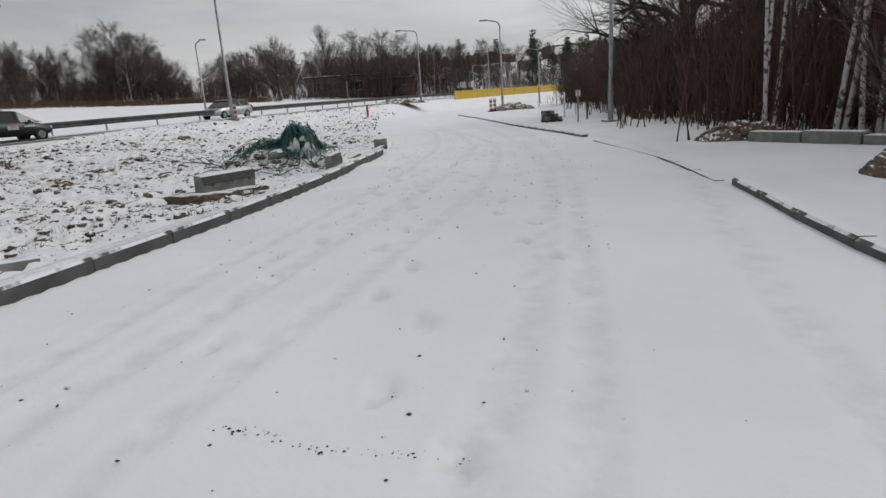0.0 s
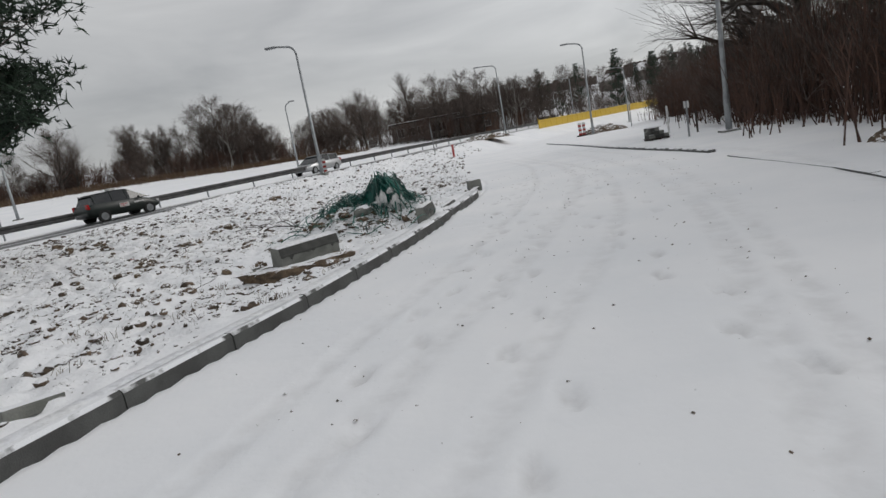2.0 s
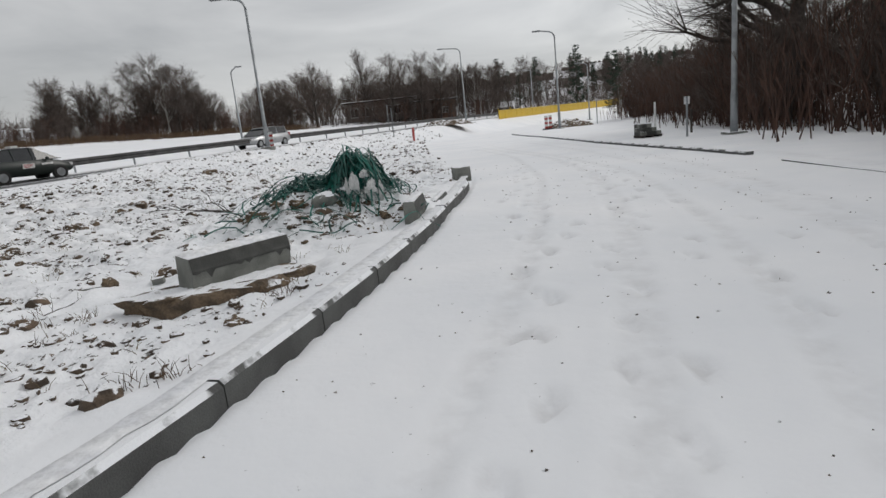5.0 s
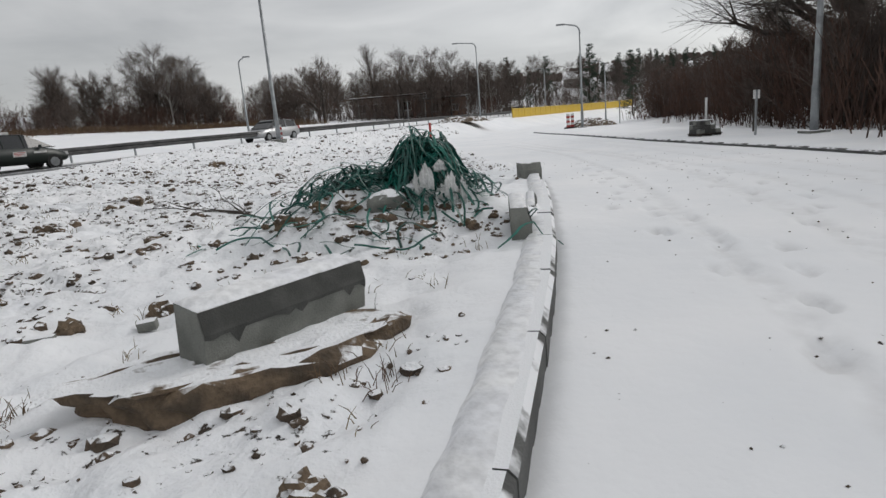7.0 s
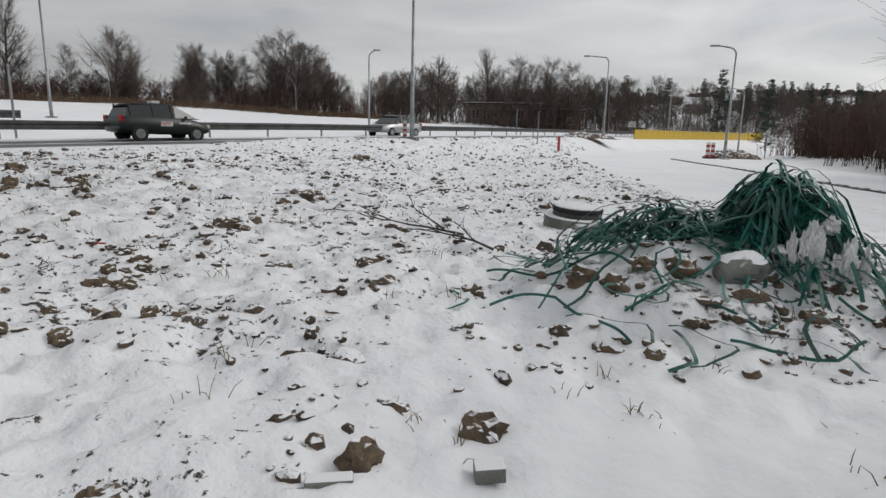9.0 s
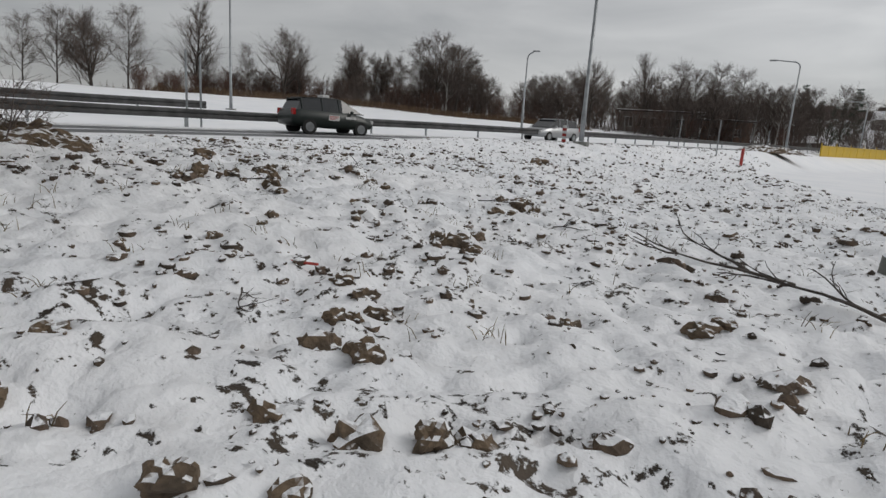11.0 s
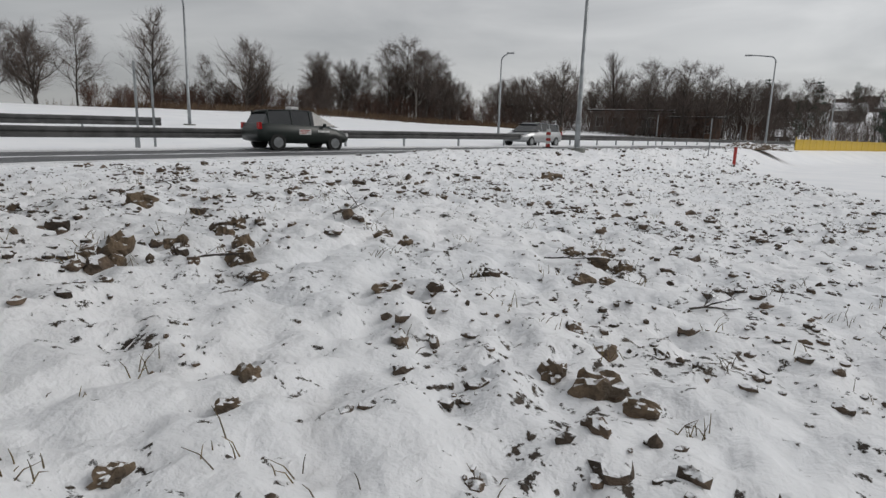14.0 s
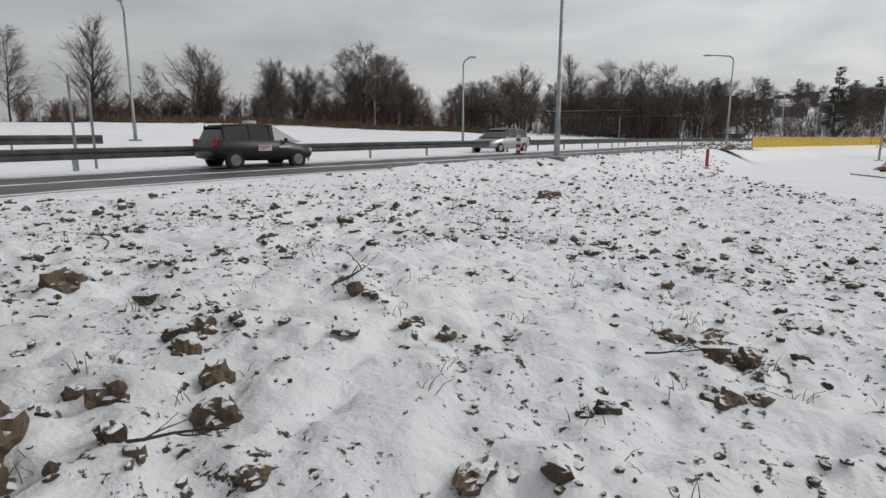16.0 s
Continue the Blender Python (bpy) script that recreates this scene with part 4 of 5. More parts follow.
# ---- markers, barriers ----
def striped_board(x, y, turn, label, h=1.0):
    b = tagged(new("marker_board"), label, "marker board", "red and white marker boards")
    b.matrix_basis = pose(x, y, land_at(x, y), 0, 0, turn)
    part("foot", boxed(-0.3, 0.3, -0.15, 0.15, -0.05, 0.1, bevel=0.03), M_RUBBER, b, "black rubber foot")
    for k in range(6):
        part("stripe", boxed(-0.125, 0.125, -0.012, 0.012, 0.1 + k * h / 6, 0.1 + (k + 1) * h / 6 - 0.002), (M_RED, M_WHITE)[k % 2], b, ("red stripe", "white stripe")[k % 2])
    return b


striped_board(-13.4, 45.0, 20, "red and white striped marker board by the lamp foot")
striped_board(6.75, 51.6, -10, "red and white striped marker board on the roadside")
striped_board(6.4, 51.4, -10, "red and white striped marker board on the roadside")


def post(x, y, h, r, material, label, name="marker_post", top=None, lean=0):
    p = tagged(new(name), label, "post", "thin posts and stakes")
    p.matrix_basis = pose(x, y, land_at(x, y) - 0.1, lean, 0, 0)
    V, Fc = [], []
    tube(V, Fc, [Vector((0, 0, 0)), Vector((0, 0, h))], [r, r], 8, True)
    piece("pole", mesh_of("pole", V, Fc, material), p)
    if top:
        part("plate", boxed(-0.09, 0.09, -0.015, 0.015, h - 0.24, h, bevel=0.008), top, p, "small plate")
    return p


post(-3.6, 45.5, 1.0, 0.08, M_RED, "short red-brown marker pipe standing in snow", "marker_pipe")
post(-4.9, 45.0, 2.0, 0.03, M_ZINC, "thin grey steel stake on the bank")
post(7.0, 24.0, 1.35, 0.035, M_LAMP, "thin post with a small white plate", top=M_WHITE)
post(7.6, 29.0, 1.3, 0.045, M_WHITE, "white wooden survey stake at the thicket")
post(7.9, 26.0, 0.9, 0.04, M_BARK, "short weathered wooden stake")
post(11.4, 56.0, 2.2, 0.04, M_ZINC, "grey sign pole on the far roadside", top=M_WHITE)
for dd, of, hh in ((20.5, 8.9, 3.2), (21.2, 9.2, 3.0), (10, -0.9, 1.2), (70, 9.0, 3.0), (92, 9.2, 2.6)):
    q, tt = edge_at(dd)
    post(q.x - tt.y * of, q.y + tt.x * of, hh, 0.045, M_ZINC, "slim grey steel post beside the road", top=None)

# yellow construction barrier in panels
barrier = tagged(new("construction_barrier"), "long bright yellow construction barrier along the road edge", "barrier")
for k in range(26):
    q, tt = edge_at(82.5 + 1.8 * k)
    z = land_at(q.x + tt.y * 1.4, q.y - tt.x * 1.4)
    b = boxed(-0.88, 0.88, -0.05, 0.05, -0.1, 1.1, bevel=0.03)
    o = part("panel", b, M_YELLOW, barrier)
    o.matrix_basis = Matrix.Translation((q.x + tt.y * 1.4, q.y - tt.x * 1.4, z)) @ Matrix.Rotation(math.atan2(tt.y, tt.x), 4, "Z")
for k in range(0, 26, 2):
    q, tt = edge_at(81.7 + 1.8 * k)
    V, Fc = [], []
    tube(V, Fc, [Vector((0, 0, -0.2)), Vector((0, 0, 1.35))], [0.05, 0.05], 6, True)
    piece("post", mesh_of("post", V, Fc, M_YELLOW), barrier, Matrix.Translation((q.x + tt.y * 1.35, q.y - tt.x * 1.35, land_at(q.x + tt.y * 1.4, q.y - tt.x * 1.4))))

# pallet of paving stones
pal = tagged(new("stone_pallet"), "stack of grey paving blocks on a wooden pallet", "pallet")
pal.matrix_basis = pose(6.33, 25.9, land_at(6.33, 25.9), 0, 0, 12) @ Matrix.Scale(0.66, 4)
for k in range(5):
    part("slat", boxed(-0.6, 0.6, -0.5 + k * 0.22, -0.38 + k * 0.22, 0.09, 0.12), M_BARK, pal)
for k in range(3):
    part("bearer", boxed(-0.55 + k * 0.5, -0.45 + k * 0.5, -0.5, 0.5, 0, 0.09), M_BARK, pal)
for zl in range(3):
    for a in range(4 - zl):
        for b in range(3):
            part("block", boxed(-0.55 + a * 0.28, -0.29 + a * 0.28, -0.45 + b * 0.3, -0.17 + b * 0.3, 0.125 + zl * 0.2, 0.315 + zl * 0.2, bevel=0.012), M_CONC_WET if (a + b + zl) % 3 else M_CONC, pal)
part("snow_cap", boxed(-0.5, 0.2, -0.42, 0.4, 0.72, 0.76, bevel=0.018), M_SNOW, pal, "layer of snow")

# row of concrete blocks at the wood's edge
for k in range(6):
    x, y = 7.75 + k * 0.52, 11.6 - k * 0.86
    b = part("barrier_block", boxed(-0.49, 0.49, -0.16, 0.16, -0.3, 0.2, bevel=0.02), M_CONC, None)
    b.matrix_basis = pose(x, y, land_at(x, y) + 0.03 * math.sin(k * 2.2), 0, 0, -59 + 2 * math.sin(k * 5))
    tagged(b, "grey concrete block in a row at the wood's edge", "concrete block", "concrete blocks at the wood")


def rubble(x, y, w, d, h, n, seed, label):
    """A snow-dusted spoil heap."""
    bm = bmesh.new()
    g = bmesh.ops.create_grid(bm, x_segments=40, y_segments=30, size=0.5)["verts"]
    for v in g:
        u, q = v.co.x * 2, v.co.y * 2
        k = max(0.0, 1 - u * u - q * q)
        v.co = Vector((u * w, q * d, h * k ** 0.7 * (1 + 0.6 * noise.noise((u * 3, q * 3, seed))) + 0.06 * noise.noise((u * 11, q * 11, seed)) - 0.05))
    ob = part("earth_mound", bm, M_CLAY, None)
    ob.matrix_basis = pose(x, y, land_at(x, y), 0, 0, 20)
    tagged(ob, label, "spoil heap", "spoil heaps")
    rs = random.Random(seed)
    for k in range(n):
        a, b = rs.uniform(-0.8, 0.8), rs.uniform(-0.7, 0.7)
        kk = max(0.0, 1 - a * a - b * b)
        r = rs.uniform(0.08, 0.2)
        lump("rubble_stone", x + a * w * 0.94 - b * d * 0.34, y + a * w * 0.34 + b * d * 0.94, land_at(x, y) + h * kk ** 0.7 * 0.9, r, r * 0.7, r * 0.6, seed * 9 + k, M_CLAY, rs.uniform(0, 90), 1, 0.4, "rough stone on the spoil heap", "stone", "rubble stones")


rubble(7.7, 12.9, 1.1, 0.7, 0.32, 14, 3, "snow-dusted heap of rubble at the wood's edge")
rubble(7.0, 7.2, 0.75, 0.7, 0.4, 8, 5, "small heap of dark earth by the pavement")
rubble(-1.6, 57.5, 2.4, 1.3, 0.45, 10, 7, "snowy earth heap under the road bank")
rubble(8.6, 54.0, 2.2, 1.4, 0.6, 8, 8, "dark rubble heap beside the marker boards")
# kerb pieces stacked by the near kerb
for k, (x, y, tn) in enumerate([(-2.75, 4.6, 60), (-3.0, 5.0, 20), (-2.6, 5.25, 75)]):
    b = part("kerb_piece", boxed(-0.2, 0.2, -0.06, 0.06, -0.04, 0.05, bevel=0.01), M_CONC, None)
    b.matrix_basis = pose(x, y, land_at(x, y) + 0.01, 0, 4 * k, tn)
    tagged(b, "loose grey kerb piece lying in the dirt", "kerb piece", "loose kerb pieces")


# ---- cars ----
def car(x, y, z, turn, paint, length, height, width, estate, label, paint_label):
    c = tagged(new("car"), label, "car", "cars on the road")
    c.matrix_basis = pose(x, y, z, 0, 0, turn)
    L, H, W = length, height, width / 2
    # stations from the tail (-) to the nose (+): share of length, sill, shoulder height, half width
    st = [(-0.50, 0.36, 0.50, 0.80), (-0.485, 0.24, 0.64, 0.92), (-0.40, 0.20, 0.66, 0.99), (-0.1, 0.18, 0.64, 1.0), (0.17, 0.18, 0.63, 1.0), (0.33, 0.19, 0.56, 0.98), (0.44, 0.22, 0.47, 0.92), (0.49, 0.26, 0.40, 0.80), (0.50, 0.30, 0.34, 0.72)]
    bm = bmesh.new()
    rings = []
    for u, lo, hi, w in st:
        ww = W * w
        prof = [(-ww * 0.9, lo * H), (-ww, lo * H + 0.1), (-ww, (lo + hi) / 2 * H), (-ww * 0.96, hi * H - 0.03), (-ww * 0.86, hi * H), (ww * 0.86, hi * H), (ww * 0.96, hi * H - 0.03), (ww, (lo + hi) / 2 * H), (ww, lo * H + 0.1), (ww * 0.9, lo * H)]
        rings.append([bm.verts.new((u * L, a, b)) for a, b in prof])
    for r0, r1 in zip(rings[:-1], rings[1:]):
        for k in range(10):
            bm.faces.new((r0[k], r1[k], r1[(k + 1) % 10], r0[(k + 1) % 10]))
    bm.faces.new(rings[0][::-1]); bm.faces.new(rings[-1])
    bmesh.ops.recalc_face_normals(bm, faces=bm.faces)
    body = part("body", bm, paint, c, paint_label, True)
    # cabin: glass band and painted roof
    rear = -0.47 if estate else -0.46
    cab = [(rear, 0.61, 0.86), (rear + 0.07, 0.93, 0.80), (-0.1, 0.985, 0.80), (0.08, 0.97, 0.80), (0.29 if estate else 0.36, 0.60, 0.84)]
    bm = bmesh.new(); rings = []
    for u, top, w in cab:
        base = 0.62 * H
        rings.append([bm.verts.new((u * L, sgn * W * (0.93 if lvl == 0 else w - 0.06), base if lvl == 0 else top * H)) for sgn, lvl in ((-1, 0), (-1, 1), (1, 1), (1, 0))])
    for r0, r1 in zip(rings[:-1], rings[1:]):
        for k in range(3):
            bm.faces.new((r0[k], r1[k], r1[k + 1], r0[k + 1]))
    bm.faces.new(rings[0][::-1]); bm.faces.new(rings[-1])
    bmesh.ops.recalc_face_normals(bm, faces=bm.faces)
    part("window", bm, M_GLASS, c, "dark tinted windows")
    bm = bmesh.new()
    top = [(rear + 0.045, 0.90), (rear + 0.09, 0.965), (-0.1, 1.0), (0.06, 0.99), (0.13, 0.93)]
    rr = [[bm.verts.new((u * L, s * W * 0.76, (h - (0.03 if abs(s) == 1 else 0)) * H + dz)) for s, dz in ((-1, 0), (-0.8, 0.0), (0.8, 0.0), (1, 0))] for u, h in top]
    for r0, r1 in zip(rr[:-1], rr[1:]):
        for k in range(3):
            bm.faces.new((r0[k], r1[k], r1[k + 1], r0[k + 1]))
    bmesh.ops.solidify(bm, geom=bm.faces[:], thickness=0.03)
    part("roof", bm, paint, c, "", True)
    for sgn in (-1, 1):
        for u0, u1 in ((rear + 0.03, rear + 0.07), (-0.18, -0.155), (0.02, 0.045)):
            V, Fc = [], []
            tube(V, Fc, [Vector((u1 * L, sgn * W * 0.925, 0.59 * H)), Vector((u1 * L - 0.02, sgn * W * 0.765, 0.96 * H))], [0.035, 0.03], 6, True)
            piece("pillar", mesh_of("pillar", V, Fc, paint), c)
        part("mirror", boxed(0.17 * L, 0.17 * L + 0.1, *sorted((sgn * W * 0.97, sgn * W * 1.12)), 0.60 * H, 0.60 * H + 0.13, bevel=0.03), paint, c)
        part("tail_light", boxed(-0.496 * L, -0.462 * L, *sorted((sgn * W * 0.70, sgn * W * 0.93)), 0.50 * H, 0.66 * H, bevel=0.02), M_LIGHTRED, c, "red tail light")
        part("headlight", boxed(0.45 * L, 0.487 * L, *sorted((sgn * W * 0.55, sgn * W * 0.85)), 0.37 * H, 0.46 * H, bevel=0.02), M_LIGHTCLR, c, "clear headlight")
        for u in (-0.31, 0.31):
            wheel = new("wheel"); wheel.parent = c; wheel.matrix_basis = pose(u * L, sgn * (W - 0.09), 0.315)
            V, Fc = [], []
            tube(V, Fc, [Vector((0, -0.1, 0)), Vector((0, -0.095, 0)), Vector((0, 0.095, 0)), Vector((0, 0.1, 0))], [0.27, 0.315, 0.315, 0.27], 24, True)
            piece("tyre", mesh_of("tyre", V, Fc, M_RUBBER), wheel)
            V, Fc = [], []
            tube(V, Fc, [Vector((0, sgn * 0.06, 0)), Vector((0, sgn * 0.112, 0))], [0.2, 0.19], 16, True)
            piece("rim", mesh_of("rim", V, Fc, M_ZINC), wheel, None, "grey wheel rim")
    return c


hatch = car(-20.3, 30.6, 0.46, 64, M_GREEN, 3.9, 1.55, 1.7, False, "dark green hatchback with a roof sign on the wet road", "dark green paint")
part("roof_sign", boxed(-0.35, -0.05, -0.25, 0.25, 1.545, 1.66, bevel=0.03), M_WHITE, hatch, "small white roof sign")
part("side_plate", boxed(-0.35, 0.15, -0.856, -0.852, 0.62, 0.82), M_WHITE, hatch, "white lettering panel with plain bars")
for k in range(3):
    part("lettering_bar", boxed(-0.31, 0.11 - 0.08 * k, -0.862, -0.858, 0.77 - k * 0.055, 0.795 - k * 0.055), M_RED, hatch, "plain bars of lettering")
part("lettering_bar", boxed(0.45, 0.95, -0.858, -0.852, 0.72, 0.80), M_WHITE, hatch, "pale bars of lettering")
wagon = car(-15.2, 48.6, 0.71, 251, M_SILVER, 4.7, 1.5, 1.8, True, "silver estate car driving on the wet road", "silver paint")


# ---- buildings ----
def building(name, x, y, turn, w, d, h, wall, roof_h, wins, label, z=None, overhang=0.5, flat=False, chimney=None, roofmat=None):
    """A house with real window openings in its front (along x, at y = 0) and a pitched or flat roof."""
    b = tagged(new(name), label, "building")
    b.matrix_basis = pose(x, y, land_at(x, y) - 0.3 if z is None else z, 0, 0, turn)
    t = 0.35
    for nm, a in (("back_wall", (0, w, d - t, d, 0, h)), ("side_wall", (0, t, t, d - t, 0, h)), ("side_wall", (w - t, w, t, d - t, 0, h))):
        part(nm, boxed(*a), wall, b)
    bm = bmesh.new()
    edge = 0
    for x0, x1, z0, z1 in sorted(wins):
        box(bm, edge, x0, 0, t, 0, h)
        box(bm, x0, x1, 0, t, 0, z0); box(bm, x0, x1, 0, t, z1, h)
        edge = x1
    box(bm, edge, w, 0, t, 0, h)
    part("front_wall", bm, wall, b)
    for x0, x1, z0, z1 in wins:
        wd = new("window"); wd.parent = b
        bm = bmesh.new()
        for a in ((x0, x1, z0, z0 + 0.07), (x0, x1, z1 - 0.07, z1), (x0, x0 + 0.07, z0 + 0.07, z1 - 0.07), (x1 - 0.07, x1, z0 + 0.07, z1 - 0.07), ((x0 + x1) / 2 - 0.03, (x0 + x1) / 2 + 0.03, z0 + 0.07, z1 - 0.07)):
            box(bm, a[0], a[1], 0.12, 0.18, a[2], a[3])
        part("frame", bm, M_WHITE, wd)
        part("pane", boxed(x0 + 0.07, x1 - 0.07, 0.14, 0.155, z0 + 0.07, z1 - 0.07), M_GLASS, wd)
    o = overhang
    bm = bmesh.new()
    if flat:
        box(bm, -o, w + o, -o, d + o, h, h + 0.25)
    else:
        P = [(-o, -o, h), (w + o, -o, h), (w + o, d + o, h), (-o, d + o, h), (-o, d / 2, h + roof_h), (w + o, d / 2, h + roof_h)]
        vs = [bm.verts.new(q) for q in P]
        for q in ((0, 1, 5, 4), (2, 3, 4, 5), (0, 4, 3), (1, 2, 5), (3, 2, 1, 0)):
            bm.faces.new([vs[k] for k in q])
    part("roof", bm, roofmat or M_SNOW, b, "snow-covered roof")
    if flat:
        part("fascia", boxed(-o - 0.02, w + o + 0.02, -o - 0.03, -o, h - 0.08, h + 0.17), M_BARK, b)
    if chimney:
        part("chimney", boxed(chimney - 0.35, chimney + 0.35, d / 2 - 0.35, d / 2 + 0.35, h + roof_h * 0.4, h + roof_h + 1.3), M_BRICK, b, "brick chimney")
    return b


building("derelict_building", -20.0, 107.0, 3, 12.0, 8, 3.4, M_WALL, 0, [(0.8 + 1.9 * k, 2.1 + 1.9 * k, 1.0, 2.5) for k in range(5)], "long low grey derelict building with a snowy flat roof", flat=True)
building("brick_annex", -7.8, 107.6, 3, 6.8, 7, 3.3, M_BRICK, 0, [(1.0, 2.0, 1.1, 2.2), (4.5, 5.5, 1.1, 2.2)], "low red-brown brick annex beside the derelict building", flat=True)
building("shed", 6.9, 124.0, 8, 3.6, 3.2, 1.2, M_BARK, 1.2, [(1.2, 2.0, 0.35, 0.95)], "small dark shed with a snowy pitched roof")
building("house", -96.0, 80.0, 38, 8, 7, 2.2, M_BRICK, 3.6, [(1.5, 2.8, 1.0, 2.3), (5.5, 6.8, 1.0, 2.3)], "brown house with a steep snowy roof and chimney", chimney=2.2)
building("house", -70.0, 85.0, 40, 12, 8, 3.0, M_LIGHTWALL, 2.4, [(1.5 + 2.6 * k, 2.8 + 2.6 * k, 1.0, 2.3) for k in range(4)], "pale house with a snowy roof behind bare trees")
building("house", -112.0, 92.0, 30, 10, 8, 2.8, M_LIGHTWALL, 2.8, [(1.5 + 2.6 * k, 2.8 + 2.6 * k, 1.0, 2.3) for k in range(3)], "pale house with a snowy roof behind the hedge")
for k, (x, y, w, h, tn) in enumerate([(60, 246, 10, 5.5, -12), (74, 262, 8, 4.5, -16), (50, 232, 9, 4, -10), (92, 268, 12, 5.5, -20), (84, 236, 7, 4.2, -18), (34, 215, 8, 3.5, -5)]):
    building("house", x, y, tn, w, 8, h, (M_LIGHTWALL, M_LIGHTWALL, M_WALL)[k % 3], (0, 2.4, 3.0, 0, 2.2, 2.6)[k], [(1 + 2.4 * i, 2.3 + 2.4 * i, 1.0 + 2.4 * j, 2.3 + 2.4 * j) for i in range(int(w / 2.6)) for j in range(1)], ("distant white flat-roofed house on the hillside", "distant pale house with a snowy pitched roof")[0 if k in (0, 3) else 1], flat=k in (0, 3))


# ---- trees ----
def bare_tree(seed, height, r, spread_=0.6, first=0.25, n1=12, n2=6, n3=5, droop=0.0, up=0.35, twig_r=0.012, stems=1, wig=0.10):
    """Trunk with limbs, and the crown of fine twigs, as two meshes' lists."""
    rs = random.Random(seed)
    TV, TF, CV, CF = [], [], [], []

    def grow(V, Fc, p, d, L, r0, r1, segs, w, lift, sides):
        pts, dirs, q = [p.copy()], [d], p.copy()
        for _ in range(segs):
            d = (d + Vector((rs.gauss(0, w), rs.gauss(0, w), rs.gauss(0, w) + lift))).normalized()
            q = q + d * (L / segs)
            pts.append(q); dirs.append(d)
        tube(V, Fc, pts, list(np.linspace(r0, r1, segs + 1)), sides)
        return pts, dirs

    for sidx in range(stems):
        lean = Vector((rs.gauss(0, 0.03 + 0.16 * (stems > 1)), rs.gauss(0, 0.03 + 0.16 * (stems > 1)), 1)).normalized()
        root = Vector((rs.gauss(0, 0.3) * (stems > 1), rs.gauss(0, 0.3) * (stems > 1), -0.3))
        hgt = height * rs.uniform(0.8, 1.0)
        pts, dirs = grow(TV, TF, root, lean, hgt, r, r * 0.12, 7, wig * 0.4, 0.03, 6 if stems == 1 else 4)
        for k in range(n1):
            u = first + (1 - first) * (k + rs.random()) / n1
            i = min(6, int(u * 7)); f = u * 7 - i
            p = pts[i].lerp(pts[i + 1], max(0, min(1, f)))
            a = rs.uniform(0, 6.28)
            d = Vector((math.cos(a), math.sin(a), up + rs.uniform(-0.2, 0.4))).normalized()
            L = hgt * spread_ * (1.08 - u * 0.78) * rs.uniform(0.7, 1.0)
            rr = r * (1 - 0.85 * u) * 0.5 + 0.006
            q1, d1 = grow(TV, TF, p, d, L, rr, rr * 0.3, 4, wig, 0.08, 4)
            for m in range(n2):
                j = rs.randint(1, 4)
                dd = (d1[j] + Vector((rs.gauss(0, 0.5), rs.gauss(0, 0.5), rs.gauss(0.15, 0.35)))).normalized()
                L2 = L * rs.uniform(0.3, 0.6) + 0.15
                q2, d2 = grow(CV, CF, q1[j], dd, L2, max(rr * 0.28, twig_r * 1.2), twig_r * 0.7, 2, 0.14, 0.06 - droop, 3)
                for t in range(n3):
                    j2 = rs.randint(0, 2)
                    d3 = (d2[j2] + Vector((rs.gauss(0, 0.5), rs.gauss(0, 0.5), rs.gauss(0.12 - droop * 3, 0.35)))).normalized()
                    grow(CV, CF, q2[j2].lerp(q2[min(2, j2 + 1)], rs.random()), d3, L2 * rs.uniform(0.5, 0.95) + 0.1, twig_r * 0.7, twig_r * 0.3, 1, 0.1, -droop * 2, 3)
    return (TV, TF), (CV, CF)


KINDS = {}


def tree(kind, x, y, turn, scale, label, group="trees along the roads", z=None, category="tree", lean=0.0):
    src = KINDS[kind]
    zz = land_at(x, y) if z is None else z
    t = tagged(new(src["name"]), label, category, group)
    t.matrix_basis = pose(x, y, zz - 0.05, 0, lean, turn) @ Matrix.Scale(scale, 4)
    piece("trunk", src["trunk"], t)
    piece("crown", src["crown"], t)
    return t


def kind(key, name, bark, twigs, *a, **k):
    (tv, tf), (cv, cf) = bare_tree(*a, **k)
    KINDS[key] = dict(name=name, trunk=mesh_of("trunk", tv, tf, bark, True), crown=mesh_of("crown", cv, cf, twigs))


kind("oak", "oak_tree", M_BARK, M_BARK, 11, 11.0, 0.42, spread_=0.6, first=0.2, n1=30, n2=12, n3=7, up=0.3, twig_r=0.011, wig=0.34)
kind("ash", "tree", M_BARK, M_TWIG, 12, 10.0, 0.17, spread_=0.40, first=0.12, n1=30, n2=9, n3=8, up=1.0, twig_r=0.010, wig=0.06)
kind("round", "tree", M_BARK, M_TWIG, 13, 9.0, 0.2, spread_=0.60, first=0.12, n1=30, n2=10, n3=9, up=0.7, twig_r=0.010, wig=0.09)
kind("birch", "birch_tree", M_BIRCH, M_TWIG, 14, 10.0, 0.11, spread_=0.34, first=0.25, n1=26, n2=9, n3=8, droop=0.06, up=0.9, twig_r=0.010, wig=0.07)
kind("birch2", "birch_tree", M_BARK, M_TWIG, 15, 9.0, 0.12, spread_=0.44, first=0.18, n1=28, n2=10, n3=8, droop=0.07, up=0.8, twig_r=0.010, wig=0.09)
kind("young", "tree", M_BARK, M_TWIG, 16, 6.5, 0.06, spread_=0.36, first=0.06, n1=18, n2=7, n3=7, up=1.1, twig_r=0.010, stems=3, wig=0.06)
kind("shrub", "shrub", M_TWIG_RED, M_TWIG_RED, 17, 3.4, 0.03, spread_=0.5, first=0.04, n1=7, n2=3, n3=4, up=0.9, twig_r=0.011, stems=5, wig=0.09)
